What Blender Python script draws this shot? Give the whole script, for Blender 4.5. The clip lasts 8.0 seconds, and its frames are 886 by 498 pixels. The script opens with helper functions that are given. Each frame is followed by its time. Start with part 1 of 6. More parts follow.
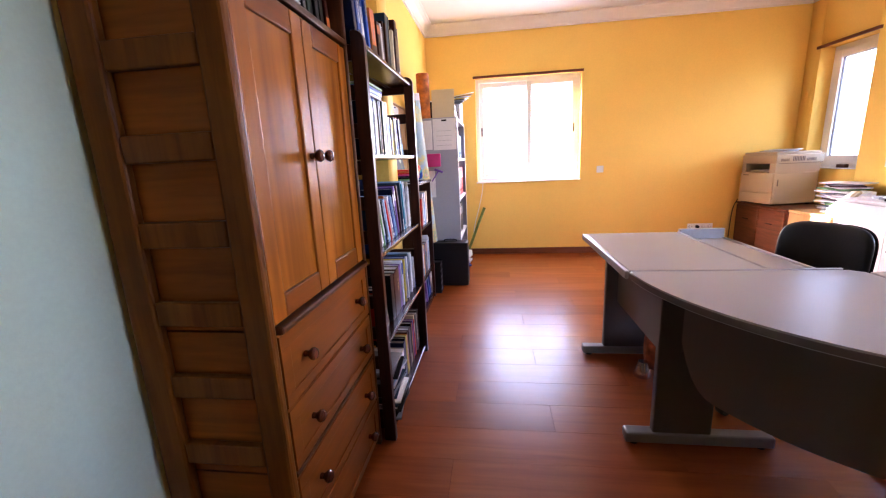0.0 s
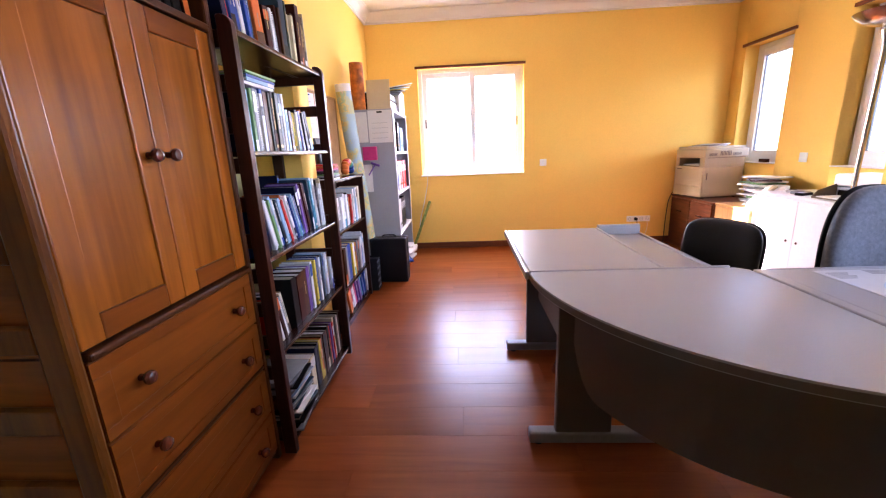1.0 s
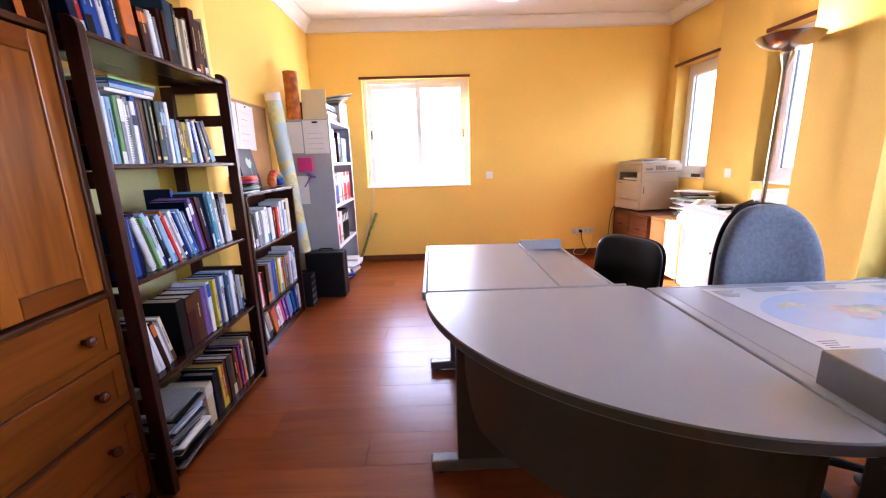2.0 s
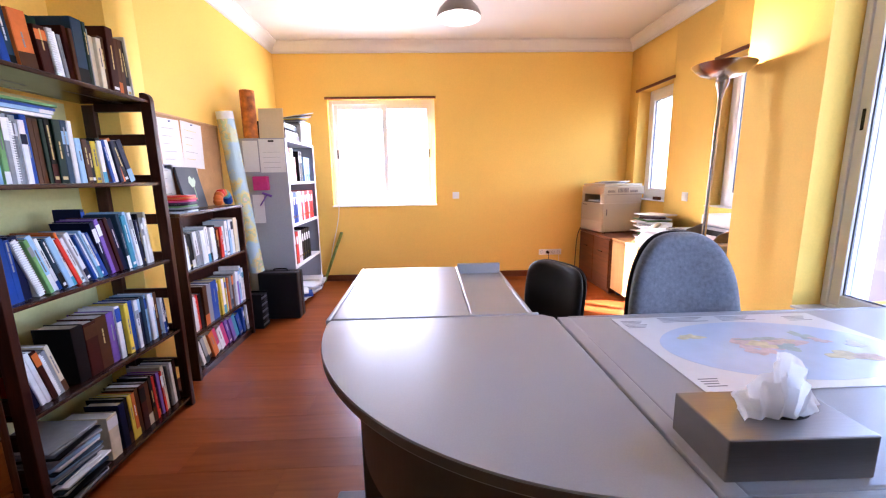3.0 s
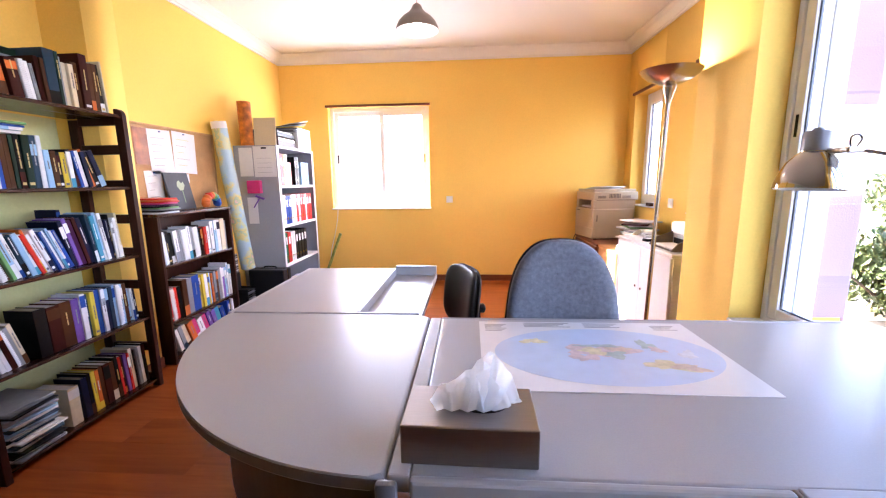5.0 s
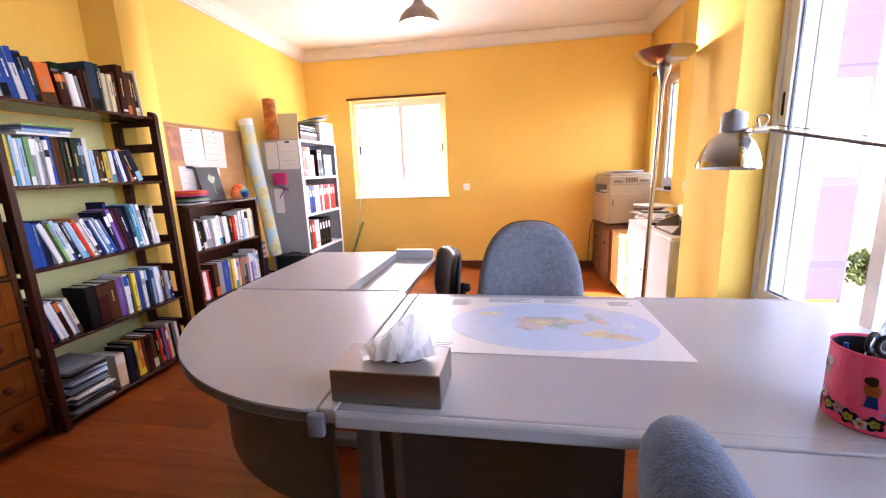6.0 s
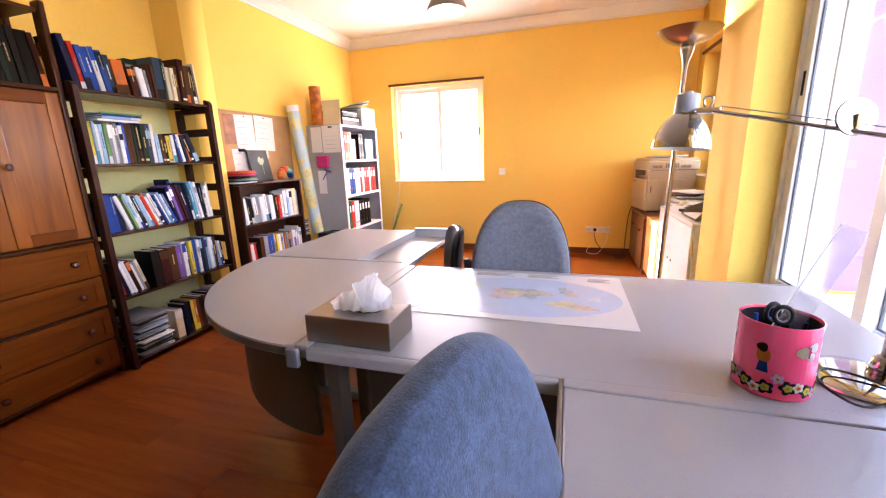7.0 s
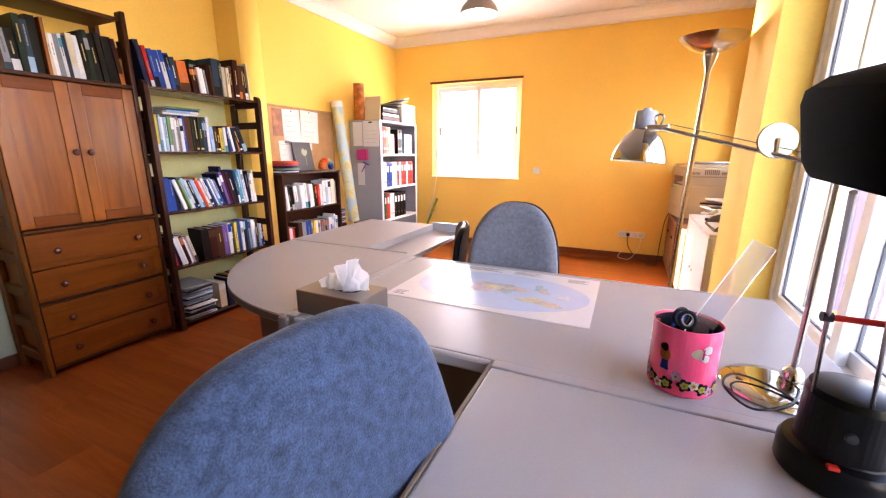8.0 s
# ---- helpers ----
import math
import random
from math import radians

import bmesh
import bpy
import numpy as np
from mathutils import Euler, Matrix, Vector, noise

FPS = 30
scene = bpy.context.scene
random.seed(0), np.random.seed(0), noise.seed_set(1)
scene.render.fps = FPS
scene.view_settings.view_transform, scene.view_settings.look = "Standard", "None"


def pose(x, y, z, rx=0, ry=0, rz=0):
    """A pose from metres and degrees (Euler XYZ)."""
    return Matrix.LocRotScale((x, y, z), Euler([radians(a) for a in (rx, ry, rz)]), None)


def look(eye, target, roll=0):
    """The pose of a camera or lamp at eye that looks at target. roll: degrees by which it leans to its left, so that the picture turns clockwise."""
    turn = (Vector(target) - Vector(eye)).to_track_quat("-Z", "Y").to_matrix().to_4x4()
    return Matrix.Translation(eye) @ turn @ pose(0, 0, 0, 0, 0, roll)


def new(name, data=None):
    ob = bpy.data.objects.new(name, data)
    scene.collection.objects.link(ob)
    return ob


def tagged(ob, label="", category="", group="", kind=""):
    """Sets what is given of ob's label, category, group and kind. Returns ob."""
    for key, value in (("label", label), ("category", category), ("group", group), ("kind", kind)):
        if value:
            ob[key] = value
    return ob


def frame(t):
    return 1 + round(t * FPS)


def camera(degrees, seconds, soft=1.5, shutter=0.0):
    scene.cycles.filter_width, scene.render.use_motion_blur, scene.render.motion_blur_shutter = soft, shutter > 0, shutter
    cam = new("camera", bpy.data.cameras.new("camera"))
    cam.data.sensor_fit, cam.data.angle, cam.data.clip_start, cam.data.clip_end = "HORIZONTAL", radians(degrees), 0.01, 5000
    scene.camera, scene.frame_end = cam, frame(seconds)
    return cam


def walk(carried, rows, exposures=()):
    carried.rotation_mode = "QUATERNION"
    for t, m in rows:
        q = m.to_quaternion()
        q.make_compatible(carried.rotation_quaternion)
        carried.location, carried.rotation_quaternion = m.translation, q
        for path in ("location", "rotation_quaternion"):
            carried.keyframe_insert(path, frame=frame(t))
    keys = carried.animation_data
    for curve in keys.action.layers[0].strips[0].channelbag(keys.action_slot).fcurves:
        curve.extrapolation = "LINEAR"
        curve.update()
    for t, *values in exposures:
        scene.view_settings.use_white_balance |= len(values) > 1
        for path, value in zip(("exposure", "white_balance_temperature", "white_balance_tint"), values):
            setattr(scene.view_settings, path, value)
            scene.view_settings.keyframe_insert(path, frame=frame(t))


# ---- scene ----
cam = camera(96.3, 8.0, soft=1.2)
METRES, EYE, TILT, LEAN, TURN = 2.4, 1.212, 0.0, 0.0, 8.0
ROWS = [
    (0.0, 0.0, 0.0, 0.0, -0.58, -12.5, 2.62),
    (0.5, 0.0619, 0.0163, -0.0002, -1.86, -13.53, 2.98),
    (1.0, 0.1214, 0.0286, 0.0057, -5.18, -14.0, 2.35),
    (1.5, 0.1826, 0.0382, 0.0083, -7.87, -13.72, 2.04),
    (3.0, 0.3825, 0.0461, 0.0156, -10.32, -10.26, 0.97),
    (3.5, 0.446, 0.035, 0.0217, -10.51, -9.45, 0.83),
    (4.0, 0.5125, 0.0159, 0.025, -8.6, -9.0, 0.65),
    (4.5, 0.5723, -0.0028, 0.023, -6.17, -9.23, 0.46),
    (6.0, 0.7339, -0.09, 0.0165, 1.28, -11.27, 2.08),
    (6.5, 0.7839, -0.1178, 0.012, 5.41, -12.0, 2.48),
    (7.0, 0.8405, -0.1419, 0.0058, 9.12, -13.0, 1.79),
    (7.5, 0.8906, -0.1593, 0.0079, 11.58, -13.69, 0.61),
    (8.0, 0.946, -0.1789, 0.0164, 16.6, -13.66, -0.25),
]
walk(cam, [(t, pose(0, 0, EYE, TILT, LEAN, TURN) @ pose(METRES * x, METRES * y, METRES * z, 90 + pitch, roll, yaw)) for t, x, y, z, yaw, pitch, roll in ROWS],
     exposures=[(0.0, 4.38, 6100, 36), (1.5, 4.38, 6050, 34), (3.0, 4.42, 5850, 31), (4.5, 4.48, 6050, 31), (6.5, 4.50, 6850, 34), (8.0, 4.56, 7400, 35)])

# ---- light ----
world = bpy.data.worlds.new("sky")
scene.world = world
world.use_nodes = True
nt = world.node_tree
nt.nodes.clear()
sky = nt.nodes.new("ShaderNodeTexSky")
sky.sky_type = "NISHITA"
sky.sun_disc = False
SUN_FROM = Vector((-1.765, 1.127, 1.0)).normalized()
sky.sun_elevation = math.asin(SUN_FROM.z)
sky.sun_rotation = math.atan2(SUN_FROM.x, SUN_FROM.y)
bg = nt.nodes.new("ShaderNodeBackground")
bg.inputs["Strength"].default_value = 0.15
wout = nt.nodes.new("ShaderNodeOutputWorld")
nt.links.new(sky.outputs[0], bg.inputs["Color"])
nt.links.new(bg.outputs[0], wout.inputs["Surface"])

sun = new("sun", bpy.data.lights.new("sun", "SUN"))
sun.data.energy = 3.6
sun.data.angle = radians(0.53)
sun.data.color = (1.0, 0.96, 0.90)
sun.matrix_world = look((-8, 12, 6), Vector((-8, 12, 6)) - SUN_FROM)


def window_lamp(name, centre, aim, w, h, watts, colour):
    data = bpy.data.lights.new(name, "AREA")
    data.shape, data.size, data.size_y = "RECTANGLE", w, h
    data.energy, data.color = watts, colour
    ob = new(name, data)
    ob.matrix_world = look(centre, aim)
    return ob


# open sky's daylight in back window's opening; added warm fill in two narrow side windows
window_lamp("back_window_daylight", (0.385, 5.37, 1.54), (0.385, 0.0, 1.54), 1.22, 1.21, 2.7, (0.84, 0.91, 1.0))
window_lamp("side_window_fill", (3.57, 4.575, 1.565), (0.0, 4.575, 1.565), 0.63, 1.18, 0.26, (1.0, 0.90, 0.78))
window_lamp("side_window_fill", (3.57, 3.295, 1.565), (0.0, 3.295, 1.565), 0.67, 1.18, 0.15, (1.0, 0.90, 0.78))

# ---- materials ----
def make(name, base, rough=0.5, metal=0.0, var=0.12, fine=60.0, coarse=3.0, bump=0.03, stretch=(1, 1, 1), rand=0.0, coat=0.0, spec=0.5, sheen=0.0, coords="Object"):
    m = bpy.data.materials.new(name)
    m.use_nodes = True
    t = m.node_tree
    b = t.nodes["Principled BSDF"]
    b.inputs["Roughness"].default_value = rough
    b.inputs["Metallic"].default_value = metal
    b.inputs["Coat Weight"].default_value = coat
    b.inputs["Coat Roughness"].default_value = 0.12
    b.inputs["Specular IOR Level"].default_value = spec
    b.inputs["Sheen Weight"].default_value = sheen
    tc = t.nodes.new("ShaderNodeTexCoord")
    mp = t.nodes.new("ShaderNodeMapping")
    mp.inputs["Scale"].default_value = stretch
    t.links.new(tc.outputs[coords], mp.inputs["Vector"])
    val = None
    for scale, amount in ((fine, var), (coarse, var)):
        n = t.nodes.new("ShaderNodeTexNoise")
        n.inputs["Scale"].default_value = scale
        n.inputs["Detail"].default_value = 5
        t.links.new(mp.outputs[0], n.inputs["Vector"])
        r = t.nodes.new("ShaderNodeMapRange")
        r.inputs["From Min"].default_value, r.inputs["From Max"].default_value = 0.25, 0.75
        r.inputs["To Min"].default_value, r.inputs["To Max"].default_value = 1 - amount, 1 + amount * 0.6
        t.links.new(n.outputs["Fac"], r.inputs["Value"])
        if val is None:
            val = r.outputs[0]
            first = n
        else:
            mul = t.nodes.new("ShaderNodeMath")
            mul.operation = "MULTIPLY"
            t.links.new(val, mul.inputs[0])
            t.links.new(r.outputs[0], mul.inputs[1])
            val = mul.outputs[0]
    if rand:
        oi = t.nodes.new("ShaderNodeObjectInfo")
        r = t.nodes.new("ShaderNodeMapRange")
        r.inputs["To Min"].default_value, r.inputs["To Max"].default_value = 1 - rand, 1 + rand
        t.links.new(oi.outputs["Random"], r.inputs["Value"])
        mul = t.nodes.new("ShaderNodeMath")
        mul.operation = "MULTIPLY"
        t.links.new(val, mul.inputs[0])
        t.links.new(r.outputs[0], mul.inputs[1])
        val = mul.outputs[0]
    mix = t.nodes.new("ShaderNodeVectorMath")
    mix.operation = "SCALE"
    mix.inputs[0].default_value = base
    t.links.new(val, mix.inputs["Scale"])
    t.links.new(mix.outputs[0], b.inputs["Base Color"])
    if bump:
        bp = t.nodes.new("ShaderNodeBump")
        bp.inputs["Strength"].default_value = bump
        bp.inputs["Distance"].default_value = 0.01
        t.links.new(first.outputs["Fac"], bp.inputs["Height"])
        t.links.new(bp.outputs[0], b.inputs["Normal"])
    return m


def wood(name, light, dark, axis="x", rough=0.35, scale=1.0, coat=0.0, rand=0.0, spec=0.22, contrast=1.0, relief=0.05):
    """Grain runs along axis."""
    m = bpy.data.materials.new(name)
    m.use_nodes = True
    t = m.node_tree
    b = t.nodes["Principled BSDF"]
    b.inputs["Roughness"].default_value = rough
    b.inputs["Coat Weight"].default_value = coat
    b.inputs["Coat Roughness"].default_value = 0.15
    b.inputs["Specular IOR Level"].default_value = spec
    tc = t.nodes.new("ShaderNodeTexCoord")
    mp = t.nodes.new("ShaderNodeMapping")
    s = {"x": (1, 14, 14), "y": (14, 1, 14), "z": (14, 14, 1)}[axis]
    mp.inputs["Scale"].default_value = [v * scale for v in s]
    src = tc.outputs["Object"]
    if rand:
        oi = t.nodes.new("ShaderNodeObjectInfo")
        add = t.nodes.new("ShaderNodeVectorMath")
        add.operation = "MULTIPLY_ADD"
        sc = t.nodes.new("ShaderNodeVectorMath")
        sc.operation = "SCALE"
        sc.inputs[0].default_value = (17, 23, 31)
        t.links.new(oi.outputs["Random"], sc.inputs["Scale"])
        add.operation = "ADD"
        t.links.new(tc.outputs["Object"], add.inputs[0])
        t.links.new(sc.outputs[0], add.inputs[1])
        src = add.outputs[0]
    t.links.new(src, mp.inputs["Vector"])
    big = t.nodes.new("ShaderNodeTexNoise")
    big.inputs["Scale"].default_value = 1.1
    big.inputs["Detail"].default_value = 6
    big.inputs["Distortion"].default_value = 1.2
    t.links.new(mp.outputs[0], big.inputs["Vector"])
    small = t.nodes.new("ShaderNodeTexNoise")
    small.inputs["Scale"].default_value = 7
    small.inputs["Detail"].default_value = 4
    t.links.new(mp.outputs[0], small.inputs["Vector"])
    add = t.nodes.new("ShaderNodeMath")
    add.operation = "MULTIPLY_ADD"
    add.inputs[1].default_value = 0.45
    t.links.new(small.outputs["Fac"], add.inputs[0])
    t.links.new(big.outputs["Fac"], add.inputs[2])
    ramp = t.nodes.new("ShaderNodeMapRange")
    ramp.inputs["From Min"].default_value = 0.72 - 0.22 * contrast
    ramp.inputs["From Max"].default_value = 0.72 + 0.22 * contrast
    t.links.new(add.outputs[0], ramp.inputs["Value"])
    mix = t.nodes.new("ShaderNodeMix")
    mix.data_type = "RGBA"
    mix.inputs["A"].default_value = (*dark, 1)
    mix.inputs["B"].default_value = (*light, 1)
    t.links.new(ramp.outputs[0], mix.inputs["Factor"])
    out = mix.outputs["Result"]
    if rand:
        r = t.nodes.new("ShaderNodeMapRange")
        r.inputs["To Min"].default_value, r.inputs["To Max"].default_value = 1 - rand, 1 + rand
        t.links.new(oi.outputs["Random"], r.inputs["Value"])
        sc2 = t.nodes.new("ShaderNodeVectorMath")
        sc2.operation = "SCALE"
        t.links.new(out, sc2.inputs[0])
        t.links.new(r.outputs[0], sc2.inputs["Scale"])
        out = sc2.outputs[0]
    t.links.new(out, b.inputs["Base Color"])
    bp = t.nodes.new("ShaderNodeBump")
    bp.inputs["Strength"].default_value = relief
    bp.inputs["Distance"].default_value = 0.004
    t.links.new(small.outputs["Fac"], bp.inputs["Height"])
    t.links.new(bp.outputs[0], b.inputs["Normal"])
    rr = t.nodes.new("ShaderNodeMapRange")
    rr.inputs["To Min"].default_value, rr.inputs["To Max"].default_value = rough * (1 - 4 * relief), rough * (1 + 5 * relief)
    t.links.new(big.outputs["Fac"], rr.inputs["Value"])
    t.links.new(rr.outputs[0], b.inputs["Roughness"])
    return m


def glass(name, tint=(1, 1, 1), rough=0.0):
    m = bpy.data.materials.new(name)
    m.use_nodes = True
    t = m.node_tree
    b = t.nodes["Principled BSDF"]
    b.inputs["Base Color"].default_value = (*tint, 1)
    b.inputs["Roughness"].default_value = rough
    b.inputs["Transmission Weight"].default_value = 1.0
    b.inputs["IOR"].default_value = 1.45
    return m


YELLOW = make("yellow_wall_paint", (0.95, 0.62, 0.125), 0.75, var=0.04, fine=90, coarse=1.3, bump=0.06, coords="Object")
PALE = make("pale_wall_paint", (0.52, 0.62, 0.49), 0.75, var=0.04, fine=90, coarse=1.3, bump=0.06)
# yellow wall paint with cool daylight put into the colour
PALEBACK = make("yellow_paint_cool_lit", (0.66, 0.64, 0.30), 0.7, var=0.05, fine=70, coarse=2, bump=0.03)
CEIL = make("ceiling_white_paint", (0.82, 0.80, 0.76), 0.8, var=0.02, fine=60, coarse=1, bump=0.03)
CORN = make("cornice_plaster", (0.82, 0.79, 0.74), 0.7, var=0.02, fine=50, coarse=2, bump=0.03)
PVC = make("white_window_plastic", (0.86, 0.86, 0.86), 0.3, var=0.02, fine=30, coarse=2, bump=0.0)
PINK = make("pink_render", (0.30, 0.21, 0.30), 0.85, var=0.06, fine=120, coarse=2, bump=0.15)
RENDER_W = make("white_render", (0.78, 0.76, 0.74), 0.85, var=0.05, fine=120, coarse=2, bump=0.12)
STONE = make("pale_sill_stone", (0.62, 0.60, 0.56), 0.45, var=0.12, fine=80, coarse=5, bump=0.03)
GROUND = make("dry_sandy_ground", (0.34, 0.29, 0.19), 0.95, var=0.4, fine=6, coarse=0.4, bump=0.4)
LEAF = make("green_leaves", (0.075, 0.115, 0.03), 0.6, var=0.35, fine=9, coarse=1.5, bump=0.0)
BARK = make("tree_bark", (0.12, 0.09, 0.06), 0.9, var=0.3, fine=25, coarse=4, bump=0.5)
FLOOR = wood("cherry_laminate", (0.315, 0.076, 0.016), (0.190, 0.041, 0.0085), "x", rough=0.26, scale=1.0, coat=0.0, rand=0.10, spec=0.29, contrast=1.9, relief=0.008)
BASEW = wood("red_brown_skirting", (0.19, 0.06, 0.025), (0.11, 0.03, 0.012), "x", rough=0.35, scale=1.5)
BASEWY = wood("red_brown_skirting_side", (0.19, 0.06, 0.025), (0.11, 0.03, 0.012), "y", rough=0.35, scale=1.5)
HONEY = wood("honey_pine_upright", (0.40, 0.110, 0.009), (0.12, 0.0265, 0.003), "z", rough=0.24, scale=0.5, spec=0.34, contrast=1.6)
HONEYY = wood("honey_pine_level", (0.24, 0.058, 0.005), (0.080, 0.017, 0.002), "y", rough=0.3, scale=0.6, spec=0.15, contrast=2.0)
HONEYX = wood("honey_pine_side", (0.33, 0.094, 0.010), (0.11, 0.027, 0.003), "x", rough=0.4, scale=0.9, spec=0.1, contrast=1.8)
# lighter copy of the brown stain, brightness of the lit side put into it
STAINX = wood("brown_stained_pine_lit", (0.18, 0.054, 0.006), (0.09, 0.024, 0.003), "z", rough=0.38, scale=1.0, spec=0.1)
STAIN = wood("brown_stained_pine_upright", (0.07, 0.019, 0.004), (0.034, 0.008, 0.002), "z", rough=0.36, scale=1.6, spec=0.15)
STAINY = wood("brown_stained_pine_level", (0.07, 0.019, 0.004), (0.034, 0.008, 0.002), "y", rough=0.36, scale=1.6, spec=0.15)
DARK = wood("dark_mahogany_upright", (0.042, 0.010, 0.005), (0.018, 0.004, 0.002), "z", rough=0.32, scale=1.5, spec=0.2)
DARKY = wood("dark_mahogany_level", (0.042, 0.010, 0.005), (0.018, 0.004, 0.002), "y", rough=0.25, scale=1.5, spec=0.4)
REDCAB = wood("red_brown_cabinet_wood", (0.17, 0.05, 0.02), (0.09, 0.025, 0.01), "y", rough=0.35, scale=1.5)
BEECH = wood("beech_veneer", (0.58, 0.33, 0.13), (0.46, 0.24, 0.085), "z", rough=0.4, scale=1.3)
DESK = make("grey_desk_laminate", (0.380, 0.372, 0.385), 0.32, var=0.05, fine=260, coarse=2, bump=0.008, spec=0.40)
EDGEBAND = make("brown_grey_edge_band", (0.115, 0.098, 0.092), 0.35, var=0.05, fine=60, coarse=3, bump=0.0)
FOOTBAR = make("grey_foot_bar", (0.17, 0.16, 0.175), 0.35, var=0.04, fine=60, coarse=3, bump=0.0)
DESKEDGE = make("grey_desk_edging", (0.37, 0.355, 0.36), 0.28, var=0.03, fine=60, coarse=3, bump=0.0)
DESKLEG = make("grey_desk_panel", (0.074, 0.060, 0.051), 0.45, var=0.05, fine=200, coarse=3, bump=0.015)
GREYMET = make("grey_painted_steel", (0.34, 0.355, 0.40), 0.4, var=0.05, fine=80, coarse=2, bump=0.01)
WHITEMET = make("white_painted_steel", (0.72, 0.72, 0.74), 0.35, var=0.04, fine=60, coarse=2, bump=0.01)
BEIGE = make("beige_machine_plastic", (0.52, 0.43, 0.29), 0.45, var=0.04, fine=150, coarse=3, bump=0.02)
BEIGED = make("brown_grey_plastic", (0.16, 0.12, 0.09), 0.5, var=0.1, fine=80, coarse=3, bump=0.01)
FABRICB = make("blue_woven_fabric", (0.043, 0.075, 0.142), 0.95, var=0.50, fine=330, coarse=60, bump=0.25, sheen=0.25, spec=0.15)
FABRIC = make("grey_woven_fabric", (0.150, 0.162, 0.198), 0.95, var=0.30, fine=420, coarse=70, bump=0.25, sheen=0.35, spec=0.2)
LEATHER = make("black_leatherette", (0.007, 0.007, 0.008), 0.42, var=0.15, fine=140, coarse=4, bump=0.06, spec=0.3)
BLACKP = make("black_plastic", (0.006, 0.006, 0.007), 0.6, var=0.1, fine=90, coarse=4, bump=0.02, spec=0.25)
BLACKG = make("black_gloss_plastic", (0.003, 0.003, 0.0035), 0.30, var=0.1, fine=90, coarse=4, bump=0.0, spec=0.12)
MATT = make("matt_black_metal", (0.004, 0.004, 0.004), 0.85, var=0.1, bump=0.0, spec=0.06)
KNOBW = make("dark_red_brown_knob", (0.085, 0.016, 0.006), 0.25, var=0.2, fine=60, coarse=10, bump=0.0)
GASKET = make("dark_grey_gasket", (0.10, 0.11, 0.13), 0.5, var=0.08, bump=0.0)
RUBBER = make("black_rubber_cable", (0.012, 0.012, 0.012), 0.6, var=0.1, bump=0.0)
CHROME = make("polished_chrome", (0.48, 0.46, 0.43), 0.07, metal=1.0, var=0.03, fine=40, coarse=3, bump=0.0)
NICKEL = make("brushed_nickel", (0.52, 0.48, 0.43), 0.24, metal=1.0, var=0.06, fine=200, coarse=4, bump=0.015, stretch=(1, 1, 8))
STEEL = make("brushed_steel_box", (0.29, 0.265, 0.255), 0.34, metal=1.0, var=0.08, fine=160, coarse=5, bump=0.02, stretch=(0.15, 4, 4))
PAPER = make("white_paper", (0.76, 0.76, 0.77), 0.8, var=0.03, fine=40, coarse=4, bump=0.02)
PAPERC = make("cream_page_edges", (0.46, 0.40, 0.30), 0.85, var=0.12, fine=220, coarse=6, bump=0.05, stretch=(1, 12, 1))
TISSUE = make("white_tissue", (0.88, 0.89, 0.92), 0.9, var=0.02, fine=90, coarse=9, bump=0.08)
tn = TISSUE.node_tree
tl = tn.nodes.new("ShaderNodeBsdfTranslucent")
tl.inputs["Color"].default_value = (0.93, 0.94, 0.97, 1)
ms = tn.nodes.new("ShaderNodeMixShader")
ms.inputs["Fac"].default_value = 0.6
tn.links.new(tn.nodes["Principled BSDF"].outputs[0], ms.inputs[1])
tn.links.new(tl.outputs[0], ms.inputs[2])
tn.links.new(ms.outputs[0], tn.nodes["Material Output"].inputs["Surface"])
CORK = make("cork", (0.50, 0.28, 0.12), 0.9, var=0.16, fine=160, coarse=12, bump=0.3)
CARD = make("cream_cardboard", (0.62, 0.52, 0.34), 0.8, var=0.06, fine=90, coarse=3, bump=0.03)
PINKTIN = make("pink_tin", (0.82, 0.07, 0.16), 0.22, var=0.03, fine=30, coarse=6, bump=0.0, coat=0.4)
CLEAR = glass("clear_glass")
ACRYL = glass("clear_acrylic", (0.90, 0.90, 0.98), 0.10)
an = ACRYL.node_tree.nodes["Principled BSDF"]
an.inputs["Transmission Weight"].default_value = 0.84
INK = make("grey_print", (0.13, 0.13, 0.15), 0.7, var=0.1, bump=0.0)
GOLD = make("gold_print", (0.55, 0.40, 0.14), 0.5, var=0.1, bump=0.0)
LAMPIN = make("white_enamel", (0.85, 0.85, 0.82), 0.3, var=0.02, bump=0.0)
TAUPE = make("taupe_painted_metal", (0.26, 0.21, 0.17), 0.35, var=0.05, fine=60, coarse=3, bump=0.0)
PALETTE = {
    "n": (0.010, 0.016, 0.065), "b": (0.015, 0.065, 0.32), "l": (0.30, 0.50, 0.72), "t": (0.035, 0.085, 0.15), "w": (0.78, 0.79, 0.82),
    "g": (0.16, 0.36, 0.13), "d": (0.015, 0.05, 0.032), "k": (0.007, 0.007, 0.008), "r": (0.60, 0.03, 0.018), "m": (0.075, 0.010, 0.007),
    "o": (0.62, 0.15, 0.03), "y": (0.72, 0.55, 0.06), "p": (0.20, 0.10, 0.40), "P": (0.60, 0.05, 0.20), "s": (0.27, 0.29, 0.32),
    "c": (0.66, 0.58, 0.42), "B": (0.13, 0.045, 0.016), "u": (0.10, 0.02, 0.09), "e": (0.02, 0.22, 0.09), "q": (0.05, 0.30, 0.45),
}
COLOUR = {k: make("cover_" + str(i), tuple((0.95 if max(v) > 0.3 else 0.5) * c for c in v), 0.34, spec=0.12, var=0.10, fine=45, coarse=14, bump=0.01, rand=0.12) for i, (k, v) in enumerate(PALETTE.items())}


